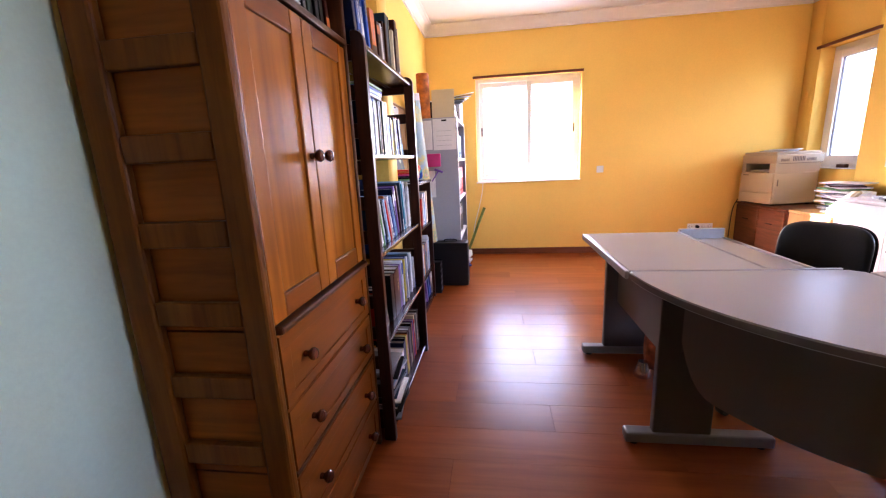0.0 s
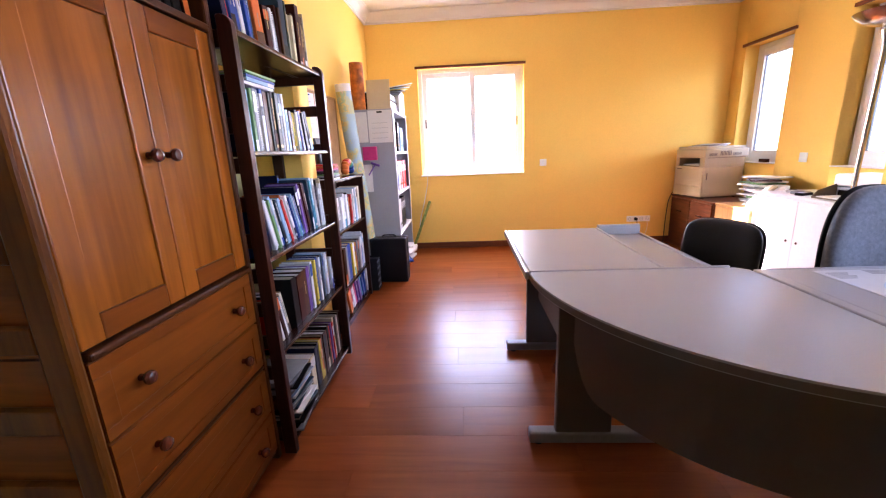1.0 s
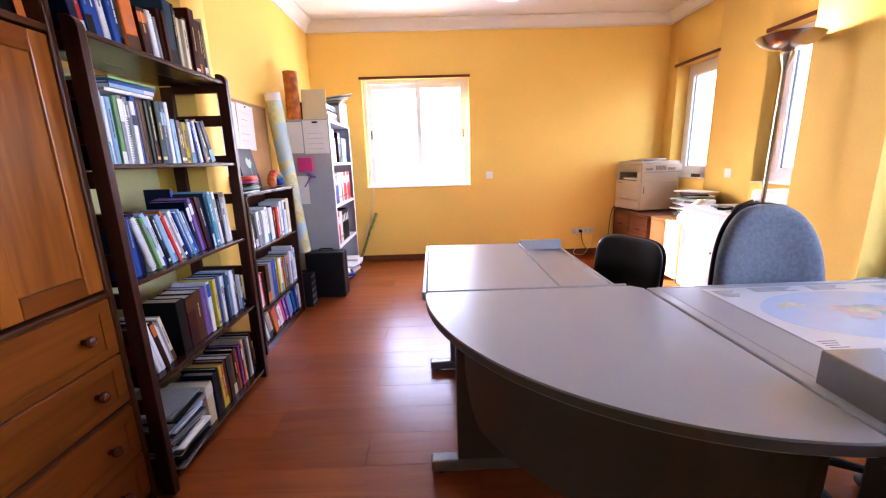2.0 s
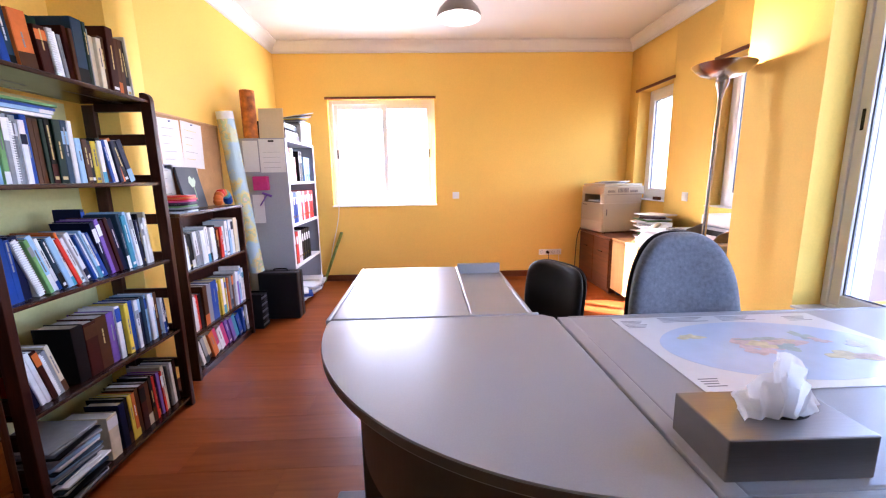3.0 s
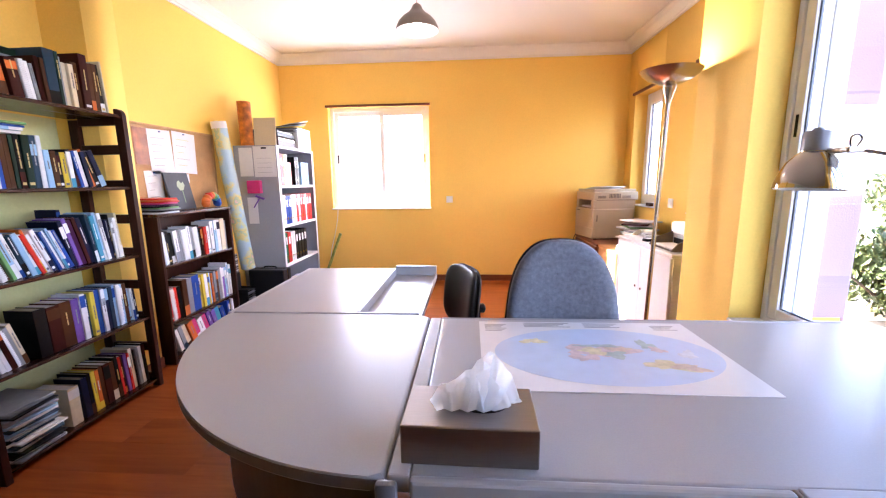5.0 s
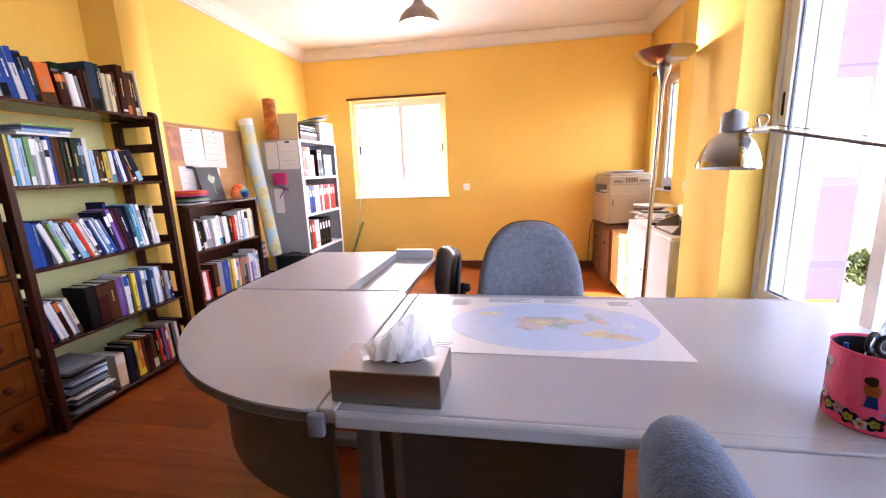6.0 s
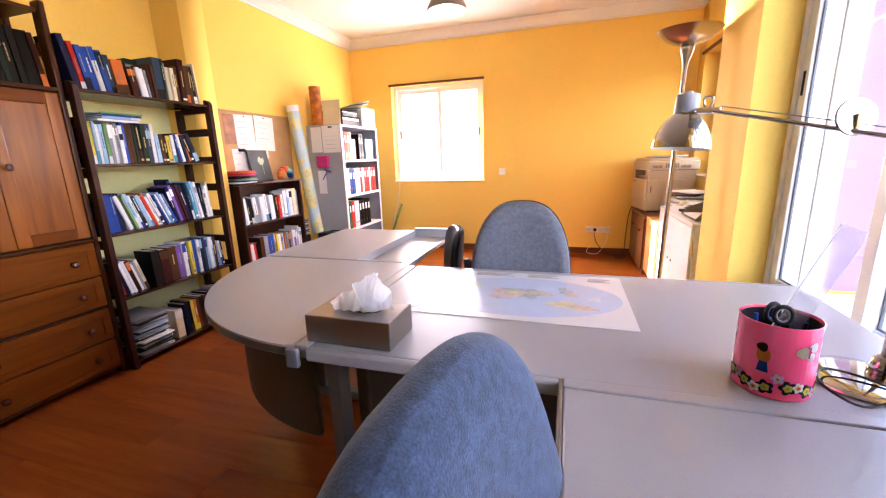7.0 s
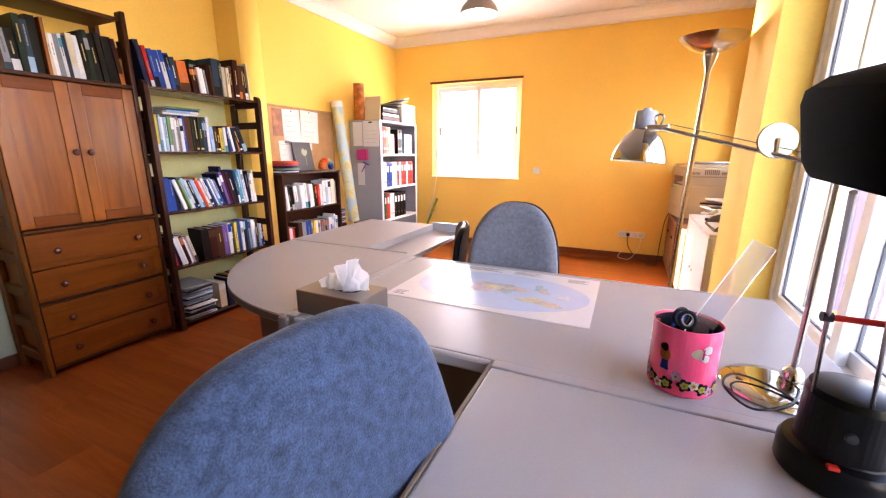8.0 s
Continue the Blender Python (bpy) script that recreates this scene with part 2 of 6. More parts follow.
# ---- mesh helpers ----
def box(bm, x0, x1, y0, y1, z0, z1, bevel=0.0, seg=2):
    vs = [bm.verts.new((x, y, z)) for x in (x0, x1) for y in (y0, y1) for z in (z0, z1)]
    fs = [bm.faces.new([vs[i] for i in q]) for q in ((0, 1, 3, 2), (4, 6, 7, 5), (0, 4, 5, 1), (2, 3, 7, 6), (0, 2, 6, 4), (1, 5, 7, 3))]
    if bevel:
        es = list({e for f in fs for e in f.edges})
        bmesh.ops.bevel(bm, geom=es, offset=bevel, segments=seg, affect="EDGES", profile=0.5)
    return bm


def boxes(*rows, bevel=0.0):
    bm = bmesh.new()
    for r in rows:
        box(bm, *r, bevel=bevel)
    return bm


def lathe(profile, seg=32, centre=(0, 0, 0), bm=None, m=None):
    """Turns rows of (radius, height) about z; m places the result."""
    bm = bm or bmesh.new()
    m = m or Matrix.Translation(centre)
    rings = []
    for r, z in profile:
        if r < 1e-6:
            rings.append([bm.verts.new(m @ Vector((0, 0, z)))])
        else:
            rings.append([bm.verts.new(m @ Vector((r * math.cos(2 * math.pi * i / seg), r * math.sin(2 * math.pi * i / seg), z))) for i in range(seg)])
    for a, b in zip(rings, rings[1:]):
        for i in range(seg):
            j = (i + 1) % seg
            if len(a) == 1 and len(b) == 1:
                continue
            if len(a) == 1:
                bm.faces.new((a[0], b[i], b[j]))
            elif len(b) == 1:
                bm.faces.new((a[i], a[j], b[0]))
            else:
                bm.faces.new((a[i], a[j], b[j], b[i]))
    return bm


def along(p, q):
    p, q = Vector(p), Vector(q)
    return Matrix.Translation(p) @ (q - p).to_track_quat("Z", "Y").to_matrix().to_4x4(), (q - p).length


def rod(p, q, r, r2=None, seg=16, bm=None):
    m, d = along(p, q)
    r2 = r if r2 is None else r2
    return lathe([(0, 0), (r, 0), (r2, d), (0, d)], seg, bm=bm, m=m)


def sweep(points, r, seg=8, bm=None):
    """A round cable along a smooth line through points."""
    bm = bm or bmesh.new()
    pts = [Vector(p) for p in points]
    fine = []
    for i in range(len(pts) - 1):
        a, b, c, d = pts[max(i - 1, 0)], pts[i], pts[i + 1], pts[min(i + 2, len(pts) - 1)]
        for k in range(6):
            t = k / 6
            fine.append(0.5 * ((2 * b) + (c - a) * t + (2 * a - 5 * b + 4 * c - d) * t * t + (3 * b - a - 3 * c + d) * t ** 3))
    fine.append(pts[-1])
    rings = []
    for i, p in enumerate(fine):
        tang = (fine[min(i + 1, len(fine) - 1)] - fine[max(i - 1, 0)]).normalized()
        q = tang.to_track_quat("Z", "Y").to_matrix()
        rings.append([bm.verts.new(p + q @ Vector((r * math.cos(2 * math.pi * k / seg), r * math.sin(2 * math.pi * k / seg), 0))) for k in range(seg)])
    for a, b in zip(rings, rings[1:]):
        for k in range(seg):
            bm.faces.new((a[k], a[(k + 1) % seg], b[(k + 1) % seg], b[k]))
    bm.faces.new(rings[0][::-1])
    bm.faces.new(rings[-1])
    return bm


def slab(outline, z0, z1, bevel=0.0, bm=None):
    bm = bm or bmesh.new()
    lo = [bm.verts.new((x, y, z0)) for x, y in outline]
    hi = [bm.verts.new((x, y, z1)) for x, y in outline]
    n = len(outline)
    faces = [bm.faces.new(lo[::-1]), bm.faces.new(hi)]
    for i in range(n):
        faces.append(bm.faces.new((lo[i], lo[(i + 1) % n], hi[(i + 1) % n], hi[i])))
    if bevel:
        es = list(faces[0].edges) + list(faces[1].edges)
        bmesh.ops.bevel(bm, geom=es, offset=bevel, segments=3, affect="EDGES", profile=0.5)
    return bm


def cushion(w, h, t, power=2.6, top=1.0, n=40, rings=7, bow=0.0, taper=0.0):
    """A padded panel in the xz plane, thickness along y, its base at z = 0."""
    bm = bmesh.new()
    out = []
    for i in range(n):
        a = 2 * math.pi * i / n
        ca, sa = math.cos(a), math.sin(a)
        pw = 2.0 / power
        pw2 = 2.0 / (power * top)
        x = w / 2 * math.copysign(abs(ca) ** pw, ca)
        z = h / 2 * math.copysign(abs(sa) ** (pw2 if sa > 0 else pw), sa)
        x *= 1 - taper * (z / h)
        out.append((x, z))
    levels = []
    for side in (1, -1):
        for k in range(rings):
            f = k / (rings - 1)
            s = 1 - 0.98 * f ** 2.4 if side == 1 else 1 - 0.98 * (1 - f) ** 2.4
            d = t / 2 * max(0.0, 1 - s ** 8) ** 0.5 * side
            levels.append([bm.verts.new((x * s, d + bow * (x * s / (w / 2)) ** 2, h / 2 + z * s)) for x, z in out])
    ring_pairs = [(levels[k], levels[k + 1]) for k in range(rings - 1)]
    ring_pairs += [(levels[rings + k], levels[rings + k + 1]) for k in range(rings - 1)]
    for a, b in ring_pairs:
        for i in range(n):
            bm.faces.new((a[i], a[(i + 1) % n], b[(i + 1) % n], b[i]))
    bm.faces.new(levels[rings - 1])
    bm.faces.new(levels[rings][::-1])
    bmesh.ops.remove_doubles(bm, verts=bm.verts, dist=1e-5)
    return bm


def moved(bm, m):
    bmesh.ops.transform(bm, matrix=m, verts=bm.verts)
    return bm


def mesh_of(name, bm, material, smooth=True):
    bmesh.ops.recalc_face_normals(bm, faces=bm.faces)
    # large faces beside small rounded ones stay flat
    flat = [f.calc_area() > 12 * min(g.calc_area() for e in f.edges for g in e.link_faces) for f in bm.faces] if len(bm.faces) < 4000 else []
    me = bpy.data.meshes.new(name)
    bm.to_mesh(me)
    bm.free()
    me.materials.append(material)
    if smooth:
        me.shade_smooth()
        me.set_sharp_from_angle(angle=radians(38))
        if flat:
            me.polygons.foreach_set("use_smooth", [not f for f in flat])
    return me


def part(name, bm, material, parent=None, label=""):
    ob = new(name, mesh_of(name, bm, material))
    if parent is not None:
        ob.parent = parent
    if label:
        tagged(ob, label)
    return ob


def thing(name, label, category, at=(0, 0, 0), group="", turn=0.0):
    ob = new(name)
    ob.empty_display_size = 0.05
    ob.matrix_world = pose(*at, 0, 0, turn)
    return tagged(ob, label, category, group)


def solid(name, bm, material, label, category, group="", kind=""):
    return tagged(part(name, bm, material), label, category, group, kind)


# ---- structure ----
X0, XW, XR, XE = -0.82, 2.835, 3.33, 3.58
Y0, Y1, ZC = -3.2, 5.095, 2.765
XN = -0.905
# wide window's unseen south end, stretched to let more light onto the near desk
WS = -0.25
PX, PY0, PY1 = -0.645, 2.386, 2.605


def pierced(axis, near, far, a0, a1, z1, holes):
    """A wall across axis ('x' or 'y') from near to far in thickness, a0..a1 in length, with holes (b0, b1, z0, z1)."""
    bm = bmesh.new()
    cuts = sorted({a0, a1, *[h[0] for h in holes], *[h[1] for h in holes]})
    for c0, c1 in zip(cuts, cuts[1:]):
        mid = (c0 + c1) / 2
        hs = sorted([h for h in holes if h[0] < mid < h[1]], key=lambda h: h[2])
        z = 0.0
        for h in [*hs, (0, 0, z1, z1)]:
            if h[2] > z:
                if axis == "x":
                    box(bm, near, far, c0, c1, z, h[2])
                else:
                    box(bm, c0, c1, near, far, z, h[2])
            z = h[3]
    bmesh.ops.remove_doubles(bm, verts=bm.verts, dist=1e-5)
    inner = [f for f in bm.faces if not all(len(e.link_faces) == 2 for e in f.edges)]
    seen = {}
    for f in inner:
        key = tuple(sorted(v.index for v in f.verts))
        seen.setdefault(key, []).append(f)
    bm.verts.index_update()
    return bm


solid("wall_north", pierced("y", Y1, Y1 + 0.3, XN - 0.3, XE, ZC, [(-0.235, 1.005, 0.925, 2.155)]), YELLOW, "yellow painted wall with a window", "wall", kind="structure")
solid("wall_east", pierced("x", XR, XE, 2.70, Y1, ZC, [(4.25, 4.90, 0.96, 2.165), (2.95, 3.64, 0.96, 2.165)]), YELLOW, "yellow painted wall with two narrow windows", "wall", kind="structure")
solid("wall_east_near", pierced("x", XW, 3.38, Y0, 2.70, ZC, [(WS, 2.205, 0.53, 2.45)]), YELLOW, "yellow painted thick wall with a deep wide window", "wall", kind="structure")
solid("wall_west", boxes((XN - 0.3, X0, PY1, Y1, 0, ZC)), YELLOW, "yellow painted wall behind the shelves", "wall", kind="structure")
solid("wall_west_near", boxes((XN - 0.3, XN, Y0, 0.80, 0, ZC)), PALE, "pale green-grey painted wall", "wall", kind="structure")
# lower part coloured paler to imitate cool light on the wall
solid("wall_west_lower", boxes((XN - 0.3, XN, 0.80, PY0, 0, 1.64)), PALEBACK, "wall behind the bookcase, cool daylight put into its pale yellow-green colour", "wall", kind="structure")
solid("wall_west_upper", boxes((XN - 0.3, XN, 0.80, PY0, 1.64, ZC)), YELLOW, "yellow painted wall above the bookcase", "wall", kind="structure")
solid("wall_south", boxes((XN - 0.3, XE, Y0 - 0.25, Y0, 0, ZC)), YELLOW, "plain yellow painted wall", "wall", kind="structure")
solid("pier", boxes((XN - 0.3, PX, PY0, PY1, 0, ZC)), YELLOW, "yellow painted wall pier", "pier", kind="structure")
solid("ceiling", boxes((XN - 0.3, XE, Y0 - 0.25, Y1 + 0.3, ZC, ZC + 0.2)), CEIL, "white painted ceiling", "ceiling", kind="structure")


def cornice(name, a, b, inward):
    """A coved strip between wall and ceiling from a to b (both on the wall line)."""
    prof = [(0, 0.115), (0.105, 0.115), (0.105, 0.10), (0.09, 0.095), (0.06, 0.075), (0.038, 0.045), (0.026, 0.022), (0.018, 0.02), (0.018, 0.0), (0, 0)]
    bm = bmesh.new()
    inward = Vector(inward)
    rows = [[bm.verts.new(Vector((*p, ZC - 0.115 - 0.0015 + h)) + inward * d) for d, h in prof] for p in (a, b)]
    n = len(prof)
    for i in range(n):
        bm.faces.new((rows[0][i], rows[0][(i + 1) % n], rows[1][(i + 1) % n], rows[1][i]))
    bm.faces.new(rows[0][::-1])
    bm.faces.new(rows[1])
    return solid(name, bm, CORN, "white plaster cove cornice", "cornice", kind="structure")


cornice("cornice_north", (X0, Y1), (XR, Y1), (0, -1, 0))
cornice("cornice_west", (X0, PY1), (X0, Y1), (1, 0, 0))
cornice("cornice_west_near", (XN, Y0), (XN, PY0), (1, 0, 0))
cornice("cornice_pier", (PX, PY0), (PX, PY1), (1, 0, 0))
cornice("cornice_east", (XR, 2.70), (XR, Y1), (-1, 0, 0))
cornice("cornice_east_near", (XW, Y0), (XW, 2.70), (-1, 0, 0))

for nm, r, mt in (("baseboard_north", (X0, XR, Y1 - 0.016, Y1, 0, 0.075), BASEW), ("baseboard_east", (XR - 0.016, XR, 2.70, Y1 - 0.016, 0, 0.075), BASEWY),
                  ("baseboard_west", (X0, X0 + 0.016, PY1, Y1 - 0.016, 0, 0.075), BASEWY), ("baseboard_west_near", (XN, XN + 0.016, Y0, PY0, 0, 0.075), BASEWY),
                  ("baseboard_pier", (PX, PX + 0.016, PY0, PY1, 0, 0.075), BASEWY), ("baseboard_east_near", (XW - 0.016, XW, Y0, 2.70, 0, 0.075), BASEWY)):
    solid(nm, boxes(r, bevel=0.004), mt, "red-brown wooden skirting board", "baseboard", kind="structure")


# ---- windows ----
def sash(parent, place, w, h, rail=0.055, depth=0.035, handle=None):
    """A glazed leaf in local xz; place maps it into the window."""
    leaf = part("sash", moved(boxes((0, rail, 0, depth, 0, h), (w - rail, w, 0, depth, 0, h), (rail, w - rail, 0, depth, 0, rail), (rail, w - rail, 0, depth, h - rail, h), bevel=0.004), place), PVC, parent)
    gasket = part("gasket", moved(boxes((rail, rail + 0.006, depth * 0.4, depth * 0.8, rail, h - rail), (w - rail - 0.006, w - rail, depth * 0.4, depth * 0.8, rail, h - rail),
                                       (rail, w - rail, depth * 0.4, depth * 0.8, rail, rail + 0.006), (rail, w - rail, depth * 0.4, depth * 0.8, h - rail - 0.006, h - rail)), place), GASKET, leaf)
    pane = part("pane", moved(boxes((rail - 0.003, w - rail + 0.003, depth * 0.5, depth * 0.5 + 0.005, rail - 0.003, h - rail + 0.003)), place), CLEAR, leaf)
    pane.visible_shadow = False
    if handle == "pull":
        hx = rail * 0.5
        part("handle", moved(boxes((hx - 0.007, hx + 0.007, -0.004, 0.002, h * 0.5 - 0.05, h * 0.5 + 0.05), bevel=0.002), place), BLACKP, leaf, "black recessed pull")
    if handle == "pull_far":
        hx = w - rail * 0.5
        part("handle", moved(boxes((hx - 0.007, hx + 0.007, -0.004, 0.002, h * 0.5 - 0.05, h * 0.5 + 0.05), bevel=0.002), place), BLACKP, leaf, "black recessed pull")
    if handle == "lever":
        hx = w - rail * 0.5
        part("handle", moved(boxes((hx - 0.013, hx + 0.013, -0.014, 0.0, h * 0.5 - 0.035, h * 0.5 + 0.035), (hx - 0.010, hx + 0.010, -0.045, -0.014, h * 0.5 - 0.01, h * 0.5 + 0.01),
                                   (hx - 0.010, hx + 0.010, -0.055, -0.042, h * 0.5 - 0.01, h * 0.5 + 0.11), bevel=0.003), place), LAMPIN, leaf, "white lever handle")
    return leaf


def frame_bars(w, h, b, d):
    return boxes((0, b, 0, d, 0, h), (w - b, w, 0, d, 0, h), (b, w - b, 0, d, 0, b), (b, w - b, 0, d, h - b, h), bevel=0.004)


win = tagged(thing("window_1", "white two-leaf sliding window, overexposed daylight outside", "window"), kind="structure")
W, H = 1.24, 1.23
at = pose(-0.235, 5.17, 0.925)
part("window_frame", moved(frame_bars(W, H, 0.045, 0.10), at), PVC, win)
sash(win, pose(-0.195, 5.20, 0.965), 0.63, 1.15, handle="pull")
sash(win, pose(0.38, 5.175, 0.965), 0.585, 1.15, handle="pull_far")
part("window_sill", boxes((-0.245, 1.015, 5.075, 5.20, 0.915, 0.932), bevel=0.004), PVC, win)
part("head_batten", boxes((-0.26, 1.02, 5.070, 5.094, 2.150, 2.178), bevel=0.003), BASEW, win, "red-brown wooden batten")

for nm, y0, y1 in (("window_2", 4.25, 4.90), ("window_3", 2.95, 3.64)):
    win = tagged(thing(nm, "narrow white casement window in a yellow reveal", "window"), kind="structure")
    turn = pose(3.465, y1, 0.96, 0, 0, -90)
    part("window_frame", moved(frame_bars(y1 - y0, 1.205, 0.05, 0.07), turn), PVC, win)
    sash(win, turn @ pose(0.04, -0.012, 0.045), y1 - y0 - 0.08, 1.115, rail=0.075, depth=0.05, handle="lever" if nm == "window_3" else None)
    part("window_sill", boxes((XR - 0.012, 3.465, y0 + 0.0005, y1 - 0.0005, 0.9605, 0.968), bevel=0.003), PVC, win)
    part("head_batten", boxes((XR - 0.022, XR - 0.001, y0 - 0.03, y1 + 0.03, 2.160, 2.188), bevel=0.003), BASEWY, win, "red-brown wooden batten")

win = tagged(thing("window_4", "wide white sliding window above the desks", "window"), kind="structure")
turn = pose(2.988, 2.203, 0.53, 0, 0, -90)
part("window_frame", moved(frame_bars(2.451, 1.918, 0.032, 0.13), turn), PVC, win)
sash(win, turn @ pose(0.033, 0.010, 0.033), 0.64, 1.85, rail=0.055, handle="pull")
sash(win, turn @ pose(0.60, 0.052, 0.033), 0.62, 1.85, rail=0.055)
# southern leaves fill the added, unseen stretch of the opening
sash(win, turn @ pose(1.165, 0.010, 0.033), 0.64, 1.85, rail=0.055)
sash(win, turn @ pose(1.74, 0.052, 0.033), 0.675, 1.85, rail=0.055)
part("shutter_guide", boxes((3.125, 3.20, 2.15, 2.2035, 0.545, 2.445), bevel=0.003), PVC, win, "white roller shutter guide")
part("window_sill", boxes((XW - 0.01, 2.988, WS + 0.002, 2.2035, 0.5305, 0.545), bevel=0.004), STONE, win)
part("outer_sill", boxes((3.119, 3.43, WS + 0.002, 2.149, 0.5305, 0.552), bevel=0.004), STONE, win)

# ---- outside ----
solid("house_reveal", boxes((3.205, 3.38, 2.193, 2.2035, 0.553, 2.449)), PINK, "pink rendered outer window reveal", "wall", kind="structure")
solid("house_front", boxes((3.381, 3.40, 2.206, 2.679, -0.3, ZC), (3.381, XE, 2.680, 2.699, -0.3, ZC), (XE + 0.001, XE + 0.02, 2.701, 2.94, -0.3, ZC), (XE + 0.001, XE + 0.02, 3.65, 4.24, -0.3, ZC), (XE + 0.001, XE + 0.02, 4.91, 5.39, -0.3, ZC)), PINK, "pink rendered outer wall of the house", "wall", kind="structure")
solid("ground", boxes((-400, 400, -400, 400, -0.55, -0.35)), GROUND, "dry sandy ground around the house", "ground", kind="structure")


def shrub(name, x, y, r, h, n, label, trunk=0.0):
    t = thing(name, label, "tree" if trunk else "shrub", (x, y, -0.35))
    rng = random.Random(name + str(x))
    bm = bmesh.new()
    rod((0, 0, 0), (0.05, 0, trunk + h * 0.5), 0.07 + trunk * 0.02, 0.02, 8, bm)
    for k in range(7):
        a = k * 0.9
        rod((0.02, 0, trunk + h * 0.12 * (k % 3)), (r * 0.7 * math.cos(a), r * 0.7 * math.sin(a), trunk + h * (0.4 + 0.07 * k)), 0.03, 0.008, 6, bm)
    part("trunk", bm, BARK, t)
    bm = bmesh.new()
    clumps = [(Vector((rng.gauss(0, r * 0.45), rng.gauss(0, r * 0.45), trunk + h * rng.uniform(0.15, 0.95))), r * rng.uniform(0.18, 0.4)) for _ in range(22)]
    for _ in range(n):
        c, s = rng.choice(clumps)
        d = Vector((rng.gauss(0, 1), rng.gauss(0, 1), rng.gauss(0, 1))).normalized() * s * rng.uniform(0.6, 1.0)
        e = Euler((rng.uniform(0, 6.3), rng.uniform(0, 6.3), rng.uniform(0, 6.3))).to_matrix()
        L = rng.uniform(0.035, 0.075)
        p = [c + d + e @ Vector(v) for v in ((-L, 0, 0), (0, L * 0.45, L * 0.12), (L, 0, 0), (0, -L * 0.45, L * 0.12))]
        bm.faces.new([bm.verts.new(v) for v in p])
    me = bpy.data.meshes.new("crown")
    bm.to_mesh(me)
    bm.free()
    me.materials.append(LEAF)
    ob = new("crown", me)
    ob.parent = t
    return t


shrub("garden_shrub", 6.3, 4.65, 1.0, 1.05, 9000, "green leafy shrub in the garden outside the window")
shrub("garden_shrub", 7.4, 5.0, 1.0, 1.5, 4000, "green leafy shrub in the garden outside the window")
shrub("garden_bush", 1.0, 13.0, 0.9, 1.3, 3000, "distant leafy bush behind the back window")

# ---- desks ----
DT = 0.742


def foot_leg(parent, y, xa, xb, pa, pb):
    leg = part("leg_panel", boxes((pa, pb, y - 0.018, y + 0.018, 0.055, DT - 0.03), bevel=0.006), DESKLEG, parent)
    part("foot_bar", boxes((xa, xb, y - 0.028, y + 0.028, 0.012, 0.06), bevel=0.008), FOOTBAR, leg)
    for x in (xa + 0.04, xb - 0.04):
        part("levelling_foot", lathe([(0, 0), (0.018, 0), (0.018, 0.008), (0.008, 0.013), (0, 0.013)], 14, (x, y, 0)), BLACKP, leg)
    return leg


side_desk = thing("side_desk", "grey laminate office desk with a sunken cable tray", "desk")
part("desktop", slab([(0.53, 1.648), (1.045, 1.648), (1.045, 2.465), (0.53, 2.465)], DT - 0.028, DT, 0.006), DESK, side_desk)
part("front_edging", boxes((0.512, 0.5295, 1.632, 2.465, DT - 0.034, DT + 0.001), bevel=0.006), DESKEDGE, side_desk)
part("tray", boxes((1.046, 1.30, 1.648, 2.455, DT - 0.05, DT - 0.040), (1.046, 1.058, 1.648, 2.455, DT - 0.040, DT + 0.004), (1.058, 1.30, 2.443, 2.468, DT - 0.04, DT + 0.018),
                   (1.292, 1.304, 1.70, 2.443, DT - 0.055, DT - 0.030), bevel=0.003), DESKEDGE, side_desk, "sunken grey metal cable tray")
part("joint_strip", boxes((0.54, 1.30, 1.636, 1.6475, DT - 0.03, DT + 0.003), bevel=0.002), DESKEDGE, side_desk)
part("side_panel", slab([(1.66, 0.35), (2.345, 0.35), (2.345, DT - 0.03), (1.66, DT - 0.03)], 0, 0.018), DESKLEG, side_desk).matrix_basis = Matrix(((0, 0, 1, 0.70), (1, 0, 0, 0), (0, 1, 0, 0), (0, 0, 0, 1)))
foot_leg(side_desk, 2.37, 0.515, 1.20, 0.634, 0.98)

corner_desk = thing("corner_desk", "grey laminate corner desk section with a rounded edge", "desk")
arc = [(1.350 - 0.822 * math.cos(a), 1.634 - 0.872 * math.sin(a)) for a in [i * math.pi / 2 / 40 for i in range(41)]]
part("desktop", slab(arc + [(1.350, 1.60), (1.312, 1.634)], DT - 0.030, DT, 0.010), DESK, corner_desk)
for s, nm in ((0.0, "curved_panel"),):
    bm = bmesh.new()
    rows = []
    for i in range(33):
        a = math.radians(15.5 + 72.5 * i / 32)
        low = 0.372 + 0.16 * max(0.0, 1 - i / 5) ** 2.4
        c, sn = math.cos(a), math.sin(a)
        rows.append([bm.verts.new((1.35 - r * 0.94 * c, 1.634 - r * sn, z)) for r, z in ((0.765, low), (0.765, DT - 0.031), (0.747, DT - 0.031), (0.747, low))])
    for a, b in zip(rows, rows[1:]):
        for k in range(4):
            bm.faces.new((a[k], a[(k + 1) % 4], b[(k + 1) % 4], b[k]))
    bm.faces.new(rows[0])
    bm.faces.new(rows[-1][::-1])
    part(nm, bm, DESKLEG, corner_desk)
band = [(1.350 - 0.8235 * math.cos(a), 1.634 - 0.8735 * math.sin(a)) for a in [i * math.pi / 2 / 40 for i in range(41)]]
bm = bmesh.new()
rows = [[bm.verts.new((x, y, z)) for (x, y), z in ((p, DT - 0.027), (p, DT - 0.006), (q, DT - 0.006), (q, DT - 0.027))] for p, q in zip(band, arc)]
